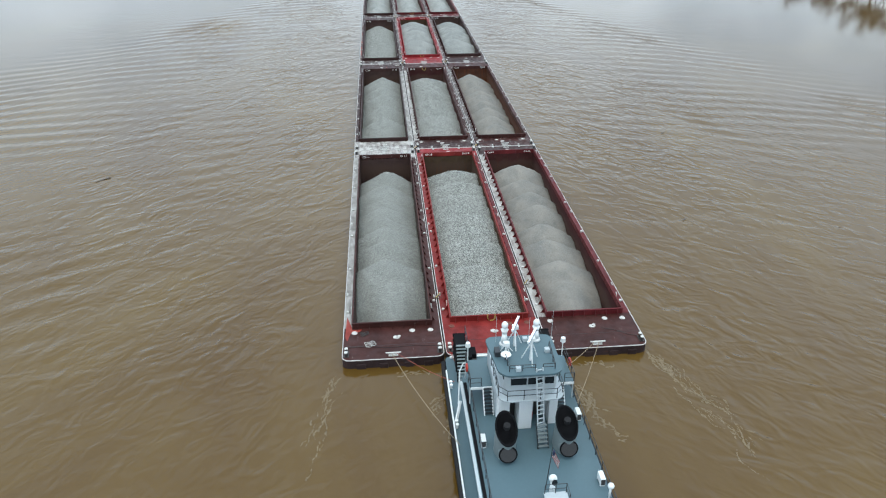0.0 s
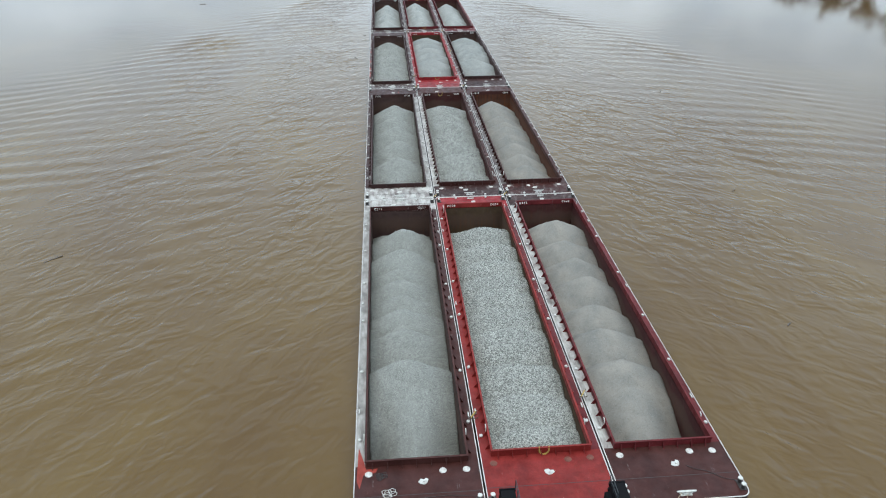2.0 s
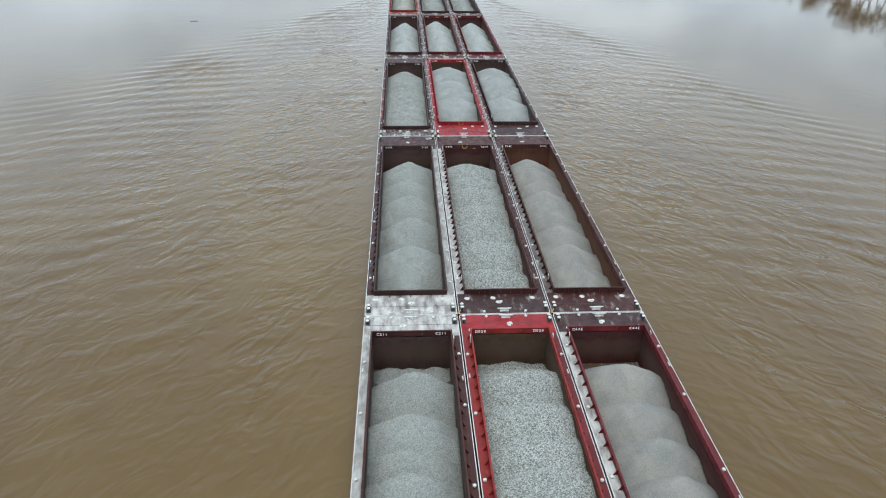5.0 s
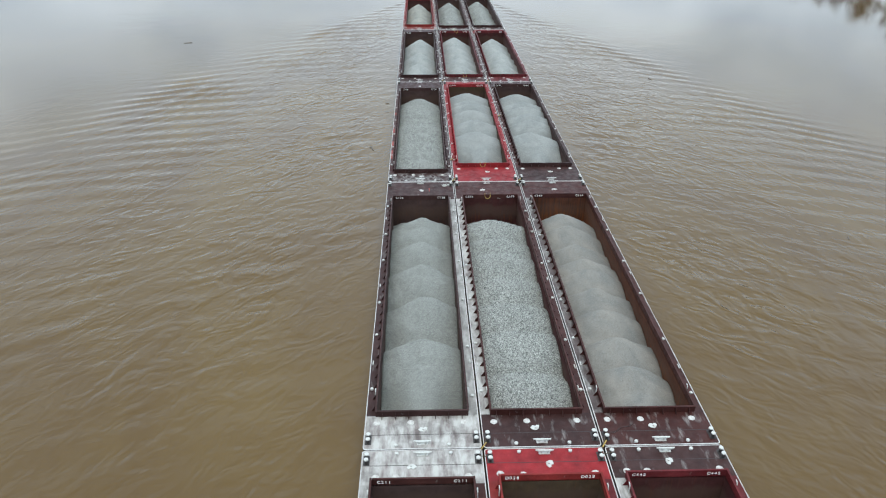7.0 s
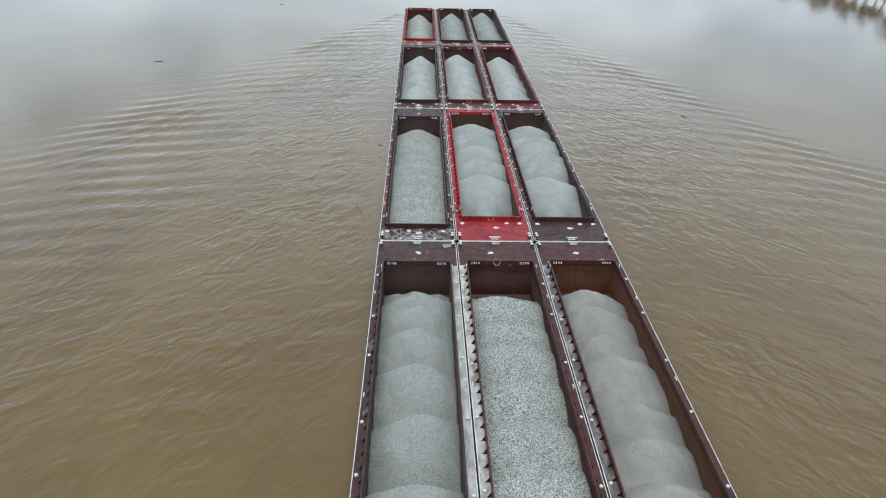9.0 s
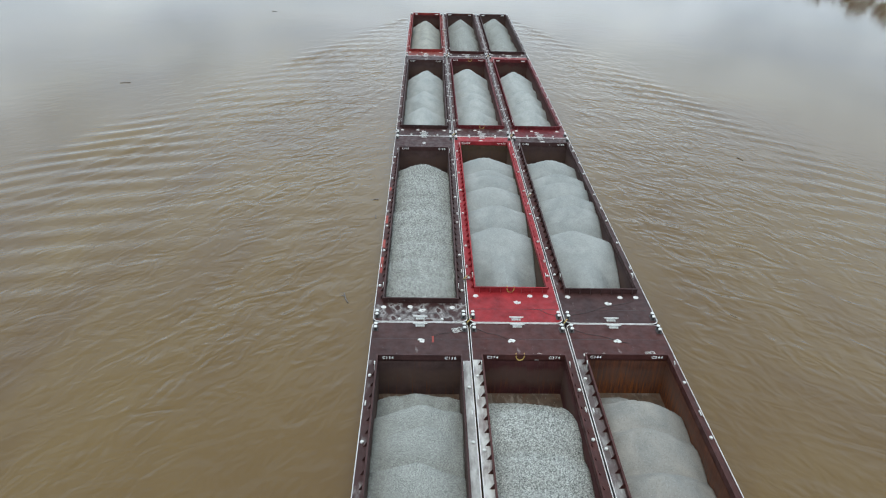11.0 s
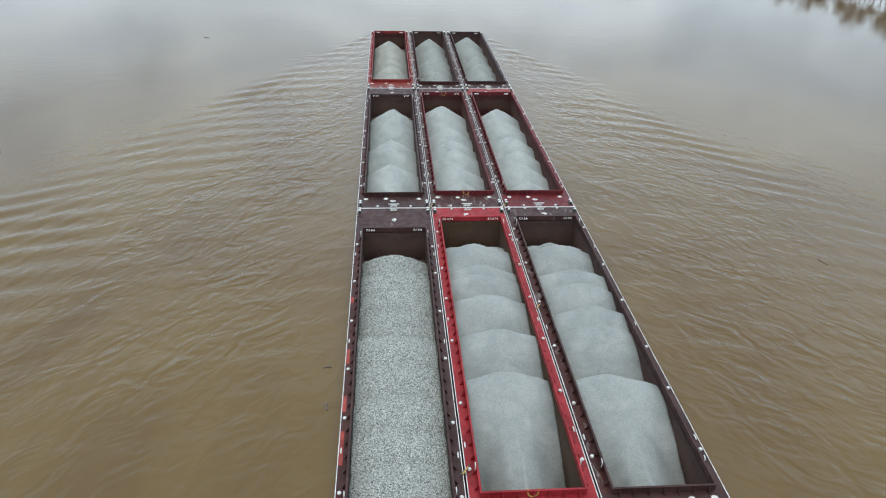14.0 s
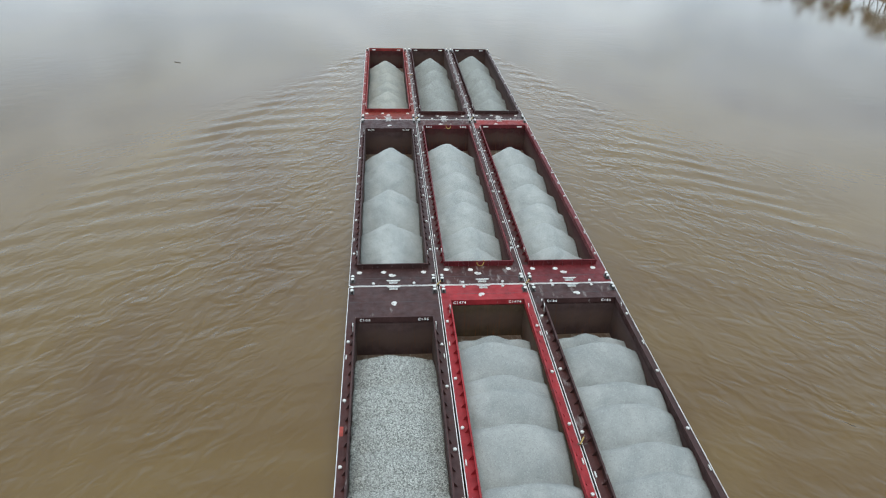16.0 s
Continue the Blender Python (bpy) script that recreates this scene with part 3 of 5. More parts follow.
    for x, y in [(x, ya - 0.95) for x in rear] + [(x, yb + 0.75) for x in (-4.0, -2.2, 3.95)]:
        part("hatch_cover", SHARED["hatch_rusty" if (row, col) == (0, 1) and y < 0 else "hatch"], None, thing, at=pose(x + rng.uniform(-0.12, 0.12), y + rng.uniform(-0.08, 0.08), DECK, 0, 0, rng.uniform(0, 180)))
    # knobs beside the joint, on the short decks, and the seams of the deck plates
    for y in ([-l + 0.4] if ends[0] < 5 else []) + ([l - 0.45] if ends[1] < 4.3 else []):
        for x in (-2.3, 2.4):
            part("deck_knob", SHARED["cap"], None, thing, at=pose(x + rng.uniform(-0.1, 0.1), y, DECK))
    for y in (-l + 0.42 * ends[0], l - 0.45 * ends[1]):
        part("plate_seam", boxes((-w + 0.08, w - 0.08, y - 0.025, y + 0.025, DECK, DECK + 0.012)), GREASE, thing, "dark welded plate seam")
    for s in (-1, 1):
        for i in range(6):
            y = ya + 3.5 + i * (yb - ya - 7) / 5 + rng.uniform(-1.2, 1.2)
            part("tank_cap", SHARED["cap"], None, thing, at=pose(s * (w - 0.36), y, DECK))
        for y in (ya + 2.6, yb - 1.6):
            part("vent_pipe", SHARED["vent"], None, thing, at=pose(s * (hw + 0.22), y, DECK + 0.02))
        for i in range(3):
            y = ya + 7 + i * (yb - ya - 14) / 2 + rng.uniform(-1.5, 1.5)
            part("deck_chock", SHARED["chock"], None, thing, at=pose(s * (w - 0.25), y, DECK))
    # bollards, kevels and lifting pads
    for x in (-w + 0.42, w - 0.42):
        for y in (-l + 1.15, l - 1.15):
            part("double_bollard", SHARED["bollard"], None, thing, at=pose(x, y, DECK))
    part("kevel", SHARED["kevel"], None, thing, at=pose(0, -l + 0.6, DECK))
    part("kevel", SHARED["kevel"], None, thing, at=pose(0, l - 0.6, DECK))
    part("lifting_pad", SHARED["pad"], None, thing, at=pose(rng.uniform(-0.4, 0.6), (-l + ya) / 2 + (0.85 if ends[0] > 5 else 0.3), DECK, 0, 0, rng.uniform(-30, 30)))
    if ends[1] > 3:
        part("lifting_pad", SHARED["pad"], None, thing, at=pose(rng.uniform(-0.9, 0.3), (l + yb) / 2, DECK, 0, 0, rng.uniform(100, 260)))
    # patches of red primer along the port edge, and a red streak
    if (row, col) == (2, 0):
        for y0, y1 in ((6.5, 10.5), (13.0, 15.2), (20.0, 22.4), (31.0, 32.2)):
            part("primer_patch", boxes((-w + 0.07, -w + 0.42, ya + y0, ya + y1, DECK, DECK + 0.005)), PRIMER, thing, "worn red primer patch")
    if (row, col) == (1, 0):
        part("paint_streak", boxes((1.3, 1.5, l - 3.6, l - 2.5, DECK, DECK + 0.005)), PRIMER, thing, "red paint streak")
    if row == 0:
        for x in (-3.3, -1.0, 1.6, 3.6):
            part("bumper", boxes((x - 0.45, x + 0.45, -l - 0.16, -l + 0.02, -0.3, 0.55), bevel=0.04), HULL, thing, "dark steel push bumper")
    if (row, col) == (0, 0):
        bm = bmesh.new()
        prism(bm, [(-4.95, ya + 2.2), (-4.45, ya + 0.4), (-4.3, ya - 0.35), (-3.3, ya - 0.3), (-3.5, ya - 0.75), (-4.5, ya - 0.95), (-4.8, ya - 2.4), (-5.05, ya - 1.6)], DECK, DECK + 0.005)
        part("primer_patch", bm, PRIMER, thing, "worn red primer patch")
    # its number, twice, on the inside of the front coaming
    if number:
        for x in (-hw + 1.05, hw - 1.05):
            for k, mark in enumerate(number):
                part("number", glyph(mark), None, thing, at=pose(x + 0.30 * (k - (len(number) - 1) / 2), yb - 0.012, RIM - 0.38))
    else:
        bar = boxes((-0.45, 0.45, -0.006, 0, -0.1, 0.1))
        me = mesh_of(bar, "number", LETTER)
        for x in (-hw + 1.05, hw - 1.05):
            part("number", me, None, thing, "faded white number", at=pose(x, yb - 0.004, RIM - 0.42))
    MOVERS.append(thing)
    return thing


BACK = {"coarse": 1.2, "medium": 2.1, "blue": 2.1, "pale": 2.1, "brown": 1.45, "green": 1.7}  # steepness of the heaps' far sides


def cargo(row, col, label, stone, peaks, ends, top=1.3, slope=0.68, crown=0.5, broad=0.8, grain=0.05, length=LONG):
    """A load of stone tipped in overlapping heaps. peaks: each heap's distance from the barge's stern, its height over the general top and its offset from the middle; crown: how round the heaps' tops are; broad: how slowly they fall towards the hopper's sides."""
    rng = random.Random(7 * row + 31 * col)
    hw = WIDE / 2 - 1.02
    ya, yb = ends[0], length - ends[1]
    heaps = [(x, y, top + dz + rng.uniform(-0.15, 0.15), rng.uniform(0.94, 1.06), rng.uniform(-0.25, 0.25)) for y, dz, x in peaks]
    step = 0.2
    first, last = max(h[1] for h in heaps), min(h[1] for h in heaps)
    nx, ny = int(2 * hw / step) + 1, int((yb - ya) / step) + 1

    def height(x, y):
        wob = 0.5 * noise.noise((x * 0.4 + 5 * row, y * 0.4, col * 3.1))
        z = -9.0
        for hx, hy, hz, steep, skew in heaps:
            u, v = x - hx + wob * 0.5, y - hy + wob * 0.6
            v += skew * 0.3 * u
            # the run-out towards the stern is longer than the side on which the next heap leans
            v *= 0.92 if v < 0 else BACK[stone]
            d = math.sqrt(((max(broad, 0.85) if row > 1 and hy == first else broad) * u) ** 2 + v * v + crown) - math.sqrt(crown)
            z = max(z, hz + 0.12 - slope * steep * d)
        # the tail of the load, run out evenly towards the stern
        low = top - 1.0 - 0.4 * max(0.0, abs(x) - 1.5) - 0.8 * max(0.0, y - last + 3) - 0.25 * max(0.0, last - 1 - y) * (0.5 + abs(x) / 4)
        mix = min(1.0, max(0.0, 0.5 + (z - low) / 1.2))
        z = low + (z - low) * mix + 0.6 * mix * (1 - mix)
        z += 0.10 * noise.noise((x * 0.8, y * 0.8, 11 + col)) + 0.05 * noise.noise((x * 1.7, y * 1.7, 4 + col)) + grain * noise.noise((x * 3.1, y * 3.1, row))
        return max(z, -3.52)

    bm = bmesh.new()
    g = []
    for j in range(ny):
        y = ya + 0.03 + (yb - ya - 0.06) * j / (ny - 1)
        r = []
        for i in range(nx):
            x = -hw + 0.02 + (2 * hw - 0.04) * i / (nx - 1)
            r.append(bm.verts.new((x, y - length / 2, height(x, y))))
        g.append(r)
    for a, b in zip(g, g[1:]):
        for i in range(nx - 1):
            bm.faces.new((a[i], a[i + 1], b[i + 1], b[i]))
    # sides and underside close the body of stone
    rim = g[0] + [r[-1] for r in g[1:-1]] + g[-1][::-1] + [r[0] for r in g[-2:0:-1]]
    low = [bm.verts.new((v.co.x, v.co.y, -3.6)) for v in rim]
    n = len(rim)
    for i in range(n):
        bm.faces.new((rim[i], low[i], low[(i + 1) % n], rim[(i + 1) % n]))
    bm.faces.new(low)
    bm.faces.ensure_lookup_table()
    soft_faces = len(bm.faces)
    if stone in ("coarse", "medium") and row < 4:
        big = (0.035, 0.090) if stone == "coarse" else (0.03, 0.07)
        # single broken stones lying on the heaps
        for _ in range(21000 if stone == "coarse" else 9000):
            x, y = rng.uniform(-hw + 0.1, hw - 0.1), rng.uniform(ya + 0.1, yb - 0.1)
            z = height(x, y)
            q, s = rng.uniform(0, 6.28), rng.uniform(*big)
            c, e = math.cos(q) * s, math.sin(q) * s
            k = [rng.uniform(0.6, 1.2) for _ in range(6)]
            ps = [bm.verts.new((x + dx, y - length / 2 + dy, z + dz)) for dx, dy, dz in
                  ((c * k[0], e * k[0], 0.02), (-e * k[1], c * k[1], 0.03), (-c * k[2], -e * k[2], 0.0), (e * k[3], -c * k[3], 0.02), (c * 0.3, e * 0.3, s * k[4]), (0, 0, -s * 0.6))]
            for i in range(4):
                for tip in (4, 5):
                    bm.faces.new((ps[i], ps[(i + 1) % 4], ps[tip])).material_index = 1
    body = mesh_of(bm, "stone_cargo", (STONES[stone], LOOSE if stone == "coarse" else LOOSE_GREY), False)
    body.polygons.foreach_set("use_smooth", [i < soft_faces for i in range(len(body.polygons))])
    ob = tagged(new("stone_cargo", body), label, "gravel", "loads of stone", "stuff")
    ob.matrix_basis = pose(col * PITCH_X + WIDE / 2, row * PITCH_Y + length / 2, 0)
    MOVERS.append(ob)


def tow():
    r = (0.8, 0.3)
    f = (0.3, 0.8)
    b = (0.3, 0.3)
    specs = [
        # row, column, label, decks (rear, front, port, starboard), coaming, hold, number, ends, rounding
        (0, 0, "maroon hopper barge with a pale dusty front deck", ("maroon", "bare", "pale", "maroon"), "maroon", "brown", "C211", (5.75, 3.9), r),
        (0, 1, "bright red hopper barge with worn scraped paint", ("red_worn", "red", "red_worn", "dark_red"), "red_worn", "ochre", "D028", (6.1, 3.7), r),
        (0, 2, "dark maroon hopper barge with red coaming and dusty side deck", ("maroon", "purple_worn", "bare", "dark_red"), "dark_red", "maroon", "C442", (6.1, 3.6), r),
        (1, 0, "maroon hopper barge with whitened dusty rear deck", ("bare", "purple", "purple_worn", "pale"), "purple", "brown", "C136", (4.3, 6.7), f),
        (1, 1, "dark maroon hopper barge with scraped rear deck", ("purple_worn", "maroon", "bare", "maroon"), "maroon", "maroon", "C374", (4.3, 6.5), f),
        (1, 2, "rust-stained maroon hopper barge with scuffed deck", ("maroon_worn", "maroon", "grey", "maroon"), "maroon", "rusty", "C344", (4.3, 6.3), f),
        (2, 0, "dark purple-brown hopper barge with whitish stained rear deck", ("purple_rimmed", "purple", "maroon", "purple"), "purple", "brown", "C106", (3.85, 7.3), r),
        (2, 1, "clean bright red hopper barge", ("red", "red", "red", "red"), "red", "ochre", "C1474", (6.4, 4.2), r),
        (2, 2, "dark purple-brown hopper barge", ("purple", "purple_worn", "maroon_worn", "purple"), "purple", "brown", "C186", (6.3, 4.2), r),
        (3, 0, "dark purple-brown hopper barge in the tow", ("purple", "purple", "maroon", "purple"), "purple", "brown", "C184", (4.0, 6.5), b),
        (3, 1, "dark red hopper barge with dusty rear deck", ("maroon_worn", "maroon_worn", "maroon_worn", "maroon"), "dark_red", "maroon", "C405", (4.4, 4.9), b),
        (3, 2, "dark red hopper barge with bright red front coaming", ("dark_red", "red_worn", "maroon", "dark_red"), "dark_red", "maroon", "", (4.4, 4.6), b),
        (4, 0, "brick red hopper barge at the head of the tow", ("brick", "red", "red_worn", "brick"), "red_worn", "maroon", "", (4.6, 1.6), b),
        (4, 1, "dark brown hopper barge at the head of the tow", ("purple", "purple", "maroon", "maroon"), "maroon", "brown", "", (3.1, 1.6), b),
        (4, 2, "dark brown hopper barge at the head of the tow", ("purple_worn", "purple", "maroon", "purple"), "purple", "brown", "", (3.5, 1.6), b),
    ]
    ends = {}
    for s in specs:
        barge(*s, length=LONG if s[0] < 4 else BOW - 4 * PITCH_Y)
        ends[s[0], s[1]] = s[7]
    co, me, fi = "heaped load of coarse pale grey crushed stone", "heaped load of grey crushed stone", "heaped load of fine blue-grey stone"
    pa = "heaped load of pale blue-grey fine stone"
    br, gr = "heaped load of fine brownish grey stone", "heaped load of fine greenish grey stone"
    loads = [
        (0, 0, me, "medium", ((54.5, -4.1, -2.6), (54.5, -4.0, 0), (54.5, -4.1, 2.6), (49.1, -0.3, 0.3), (42.3, 0.35, -0.3), (38.5, -0.3, -0.4), (35.4, -0.25, -0.6), (32.2, -0.35, -0.4), (29, -0.15, -0.4), (25.2, -0.3, -0.3), (18.9, 0.55, -0.5))),
        (0, 1, co, "coarse", ((54.5, -4.1, -2.6), (54.5, -4.0, 0), (54.5, -4.2, 2.6), (48.2, -0.3, 0.5), (42.8, 0, 0.8), (38.5, -0.15, 0.6), (34.6, 0, 0.6), (31.5, -0.05, 0.7), (27.5, -0.1, 0.6), (23.4, 0.05, 0.4), (17.3, -0.15, 0.3), (12.5, -0.3, 0.1), (8.5, -0.5, 0))),
        (0, 2, br, "brown", ((49, 0.1, 0.2), (43.5, 0, 0.2), (38.5, 0, 0.2), (33.9, -0.1, 0.4), (27.7, 0.1, -0.2), (22.8, 0.1, -0.5), (17.4, 0.1, -0.4))),
        (1, 0, me, "medium", ((50.5, -2.9, 0), (50.3, -3.2, -2.6), (50.3, -3.2, 2.6), (45.3, 0.1, 0.2), (42.5, 0.0, 0.2), (38.1, 0, 0.1), (31.7, 0, 0.2), (24.3, 0.1, 0.5), (15.6, 0.3, 0.2))),
        (1, 1, co, "coarse", ((48.2, -3.4, -2.0), (48.2, -3.2, 0), (48.0, -3.4, 2.0), (44.2, 0.0, -0.5), (38.7, -0.1, -0.4), (34.3, 0.1, -0.4), (28.5, -0.2, -0.3), (22.0, 0.1, -0.5), (16.3, 0, -0.5), (9.5, -0.35, -0.3))),
        (1, 2, br, "brown", ((50, -3.1, -1.2), (49.6, -3.3, 1.5), (46, 0.1, -0.8), (42.3, 0, -0.7), (37.2, -0.2, -0.5), (32.8, 0.1, -0.2), (30.3, 0, -0.2), (25.6, -0.1, -0.3), (21.0, 0, -0.4), (15.4, 0.1, -0.3), (10.5, -0.1, -0.3))),
        (2, 0, co, "coarse", ((45, -0.1, -0.2), (40.5, -0.3, -0.1), (36.5, -0.35, 0), (32, -0.5, -0.1), (26.6, 0.45, -0.2), (22, 0, 0.2), (17.5, -0.05, 0), (13, -0.1, 0), (9, -0.15, 0))),
        (2, 1, fi, "blue", ((50.3, -2.4, -2.6), (50.5, -2.2, -0.2), (50.3, -2.5, 2.2), (46.3, -0.05, -0.5), (41.2, 0.05, -0.3), (39.2, 0, -0.2), (34.4, 0.15, -0.2), (27.4, 0.1, -0.2), (20.2, 0.25, -0.7))),
        (2, 2, fi, "blue", ((50.3, -2.4, -2.6), (50.5, -2.2, -0.2), (50.3, -2.5, 2.2), (46.3, -0.05, -0.4), (39.6, 0, 0.3), (36.6, 0, 0.4), (31.4, 0.1, 0.5), (28.2, 0, 0.4), (19.3, 0.55, -1.0))),
        (3, 0, pa, "pale", ((43.5, 0.1, 0.1), (38, -0.1, 0.1), (25.6, 0.2, -0.1), (15, 0.2, -0.3))),
        (3, 1, pa, "pale", ((45, 0.1, -0.7), (37.6, 0, -0.3), (33, -0.2, -0.2), (26.2, 0.1, -0.1), (21.8, 0, 0), (14.5, -0.1, 0), (9, -0.5, 0))),
        (3, 2, pa, "pale", ((43.8, 0.1, -0.3), (36.5, 0, -0.1), (28, 0.2, 0), (21.4, 0.1, 0.2), (15, -0.1, 0), (9, -0.5, 0))),
        (4, 0, gr, "green", ((41.5, 0.2, -0.4), (31.5, 0, 0), (24, -0.1, 0), (16, 0.1, -0.1))),
        (4, 1, me, "medium", ((44, 0.3, 0), (34, 0.2, 0.4), (24.7, 0.2, 0.4), (18, 0.2, 0.4), (11.5, 0, 0.2))),
        (4, 2, me, "medium", ((46.2, 0.3, -0.3), (34.5, 0.2, 0), (25, 0.2, 0.1), (18.5, 0.2, 0.1), (11.5, 0, 0))),
    ]
    for row, col, label, stone, peaks in loads:
        full = row == 2 and col > 0
        slope, crown, broad = (0.66, 0.8, 0.66) if full else (0.80, 0.3, 0.95) if row == 4 else (0.72, 0.25, 0.9) if row == 3 else (0.66, 1.0, 0.62) if stone == "coarse" else (0.72, 0.25, 0.8)
        cargo(row, col, label, stone, peaks, ends[row, col], 1.9 if full else 1.3, slope, crown, broad, {"coarse": 0.10, "medium": 0.05}.get(stone, 0.025), LONG if row < 4 else BOW - 4 * PITCH_Y)


tow()


# ---------------------------------------------------------------- towboat
SLATE = plain("slate_blue_deck_paint", (0.060, 0.108, 0.127), 0.55, 0, 0.15, (0.10, 0.13, 0.142), 0.8)
HOUSE_GREY = plain("pale_grey_house_paint", (0.38, 0.43, 0.45), 0.45, 0, 0.12, (0.36, 0.37, 0.37), 1.5)
BOAT_WHITE = plain("boat_white_paint", (0.66, 0.69, 0.69), 0.4, 0, 0.1, (0.5, 0.48, 0.45), 2)
STACK_GREY = plain("stack_grey_paint", (0.15, 0.185, 0.19), 0.5, 0, 0.2, (0.14, 0.14, 0.14), 1.5)
BLACK = plain("black_paint", (0.006, 0.006, 0.007), 0.75, 0, 0.06, (0.022, 0.02, 0.02), 2, 0.08)
RUBBER = plain("black_rubber", (0.015, 0.015, 0.016), 0.8, 0, 0.1, (0.045, 0.045, 0.045), 3, 0.2)
RAIL = plain("dark_rail_paint", (0.018, 0.022, 0.026), 0.45, 0, 0.1)
SCARLET = plain("life_ring_red", (0.42, 0.03, 0.018), 0.5, 0, 0.1)
BLUE = plain("radar_blue", (0.012, 0.07, 0.19), 0.4, 0, 0.05)
NAVY = plain("flag_navy", (0.02, 0.025, 0.07), 0.7, 0, 0.05)
ROPE = plain("pale_rope", (0.30, 0.235, 0.155), 0.9, 0, 0.2)
ROPE_RED = plain("orange_rope", (0.27, 0.07, 0.045), 0.9, 0, 0.2)
GRILLE = plain("grey_grille", (0.05, 0.047, 0.047), 0.5, 0.3, 0.3, (0.09, 0.085, 0.08), 6)


def window_glass():
    n = Nodes("dark_window_glass", 0.15, 0, 0.2)
    return n.done((0.012, 0.015, 0.017))


WINDOW = window_glass()
SPINNERS = []
BX = 16.15


def railing(parent, points, height=1.05, gap=1.6, r=0.03, material=None):
    """Rails along a line of points, with a post at every gap."""
    material = material or RAIL
    pts = [Vector(p) for p in points]
    bm = bmesh.new()
    for h in (0.5 * height, height):
        tube(bm, [p + Vector((0, 0, h)) for p in pts], r, 5)
    rail = part("railing", bm, material, parent)
    bm = bmesh.new()
    tube(bm, [(0, 0, 0), (0, 0, height)], r * 1.15, 5)
    post = mesh_of(bm, "post", material)
    for a, b in zip(pts, pts[1:]):
        n = max(1, round((b - a).length / gap))
        for i in range(n + (b is pts[-1])):
            p = a.lerp(b, i / n)
            part("post", post, None, rail, at=Matrix.Translation(p))
    return rail


def stairs(parent, name, foot, head, width, steps, material, tread_material=None, depth=0.24):
    """A flight along the line from foot to head: two cheeks, each tread a sub-part."""
    f, h = Vector(foot), Vector(head)
    side = Vector((h.y - f.y, f.x - h.x, 0)).normalized() * width / 2
    bm = bmesh.new()
    for s in (-1, 1):
        tube(bm, [f + s * side, h + s * side], 0.06, 4)
    flight = part(name, bm, material, parent)
    t = mesh_of(boxes((-width / 2, width / 2, -depth / 2, depth / 2, -0.03, 0.03)), "tread", tread_material or material)
    yaw = math.degrees(math.atan2(side.y, side.x))
    for i in range(steps):
        p = f.lerp(h, (i + 0.6) / steps)
        part("tread", t, None, flight, at=pose(p.x, p.y, p.z, 0, 0, yaw))
    return flight


def box_faces(bm, *r):
    old = set(bm.faces)
    box(bm, *r)
    return [f for f in bm.faces if f not in old]


def ellipsoid(bm, c, r, seg=14, rings=8):
    out = bmesh.ops.create_uvsphere(bm, u_segments=seg, v_segments=rings, radius=1.0)
    for v in out["verts"]:
        v.co = Vector(c) + Vector((v.co.x * r[0], v.co.y * r[1], v.co.z * r[2]))
    return bm


def stack(boat, x, y, z):
    """An exhaust stack with a slanted mouth under a black cap and a round grille low on its back."""
    bm = bmesh.new()
    ang = [2 * math.pi * k / 28 for k in range(28)]
    rx, ry = 0.84, 1.25
    foot = [(x + rx * 1.05 * math.cos(a), y + 0.25 + ry * math.sin(a), z) for a in ang]
    slant = lambda yy: z + 2.55 + 0.52 * (yy - y)
    top = [(x + rx * math.cos(a), y - 0.05 + ry * math.sin(a), slant(y + ry * math.sin(a))) for a in ang]
    loft(bm, [foot, top], caps=False)
    body = part("funnel", bm, STACK_GREY, boat, "grey exhaust funnel with slanted mouth", True)
    bm = bmesh.new()
    lip = lambda k, dz: [(x + rx * k * math.cos(a), y - 0.05 + ry * k * math.sin(a), slant(y + ry * k * math.sin(a)) + dz) for a in ang]
    # closed across; its black stands for the shade inside an open stack
    loft(bm, [lip(1.02, -0.06), lip(1.06, 0.02), lip(1.02, 0.09), lip(0.94, 0.09), lip(0.9, -0.06)])
    part("mouth", bm, BLACK, body, "black rim and cap in place of the dark stack opening")
    bm = bmesh.new()
    tube(bm, [(x + 0.05, y + 0.15, slant(y) - 0.3), (x + 0.05, y + 0.0, slant(y) + 0.32)], 0.27, 14)
    part("exhaust_pipe", bm, RUBBER, body)
    bm = bmesh.new()
    tube(bm, [(x, y - 0.2, z + 0.75), (x, y - 1.25, z + 1.0)], 0.70, 22)
    snout = part("vent_cowl", bm, STACK_GREY, body)
    bm = bmesh.new()
    tube(bm, [(x, y - 1.22, z + 0.99), (x, y - 1.30, z + 1.01)], 0.74, 22)
    part("vent_rim", bm, BLACK, snout)
    bm = bmesh.new()
    tube(bm, [(x, y - 1.29, z + 1.008), (x, y - 1.33, z + 1.018)], 0.62, 22)
    part("vent_grille", bm, GRILLE, snout)


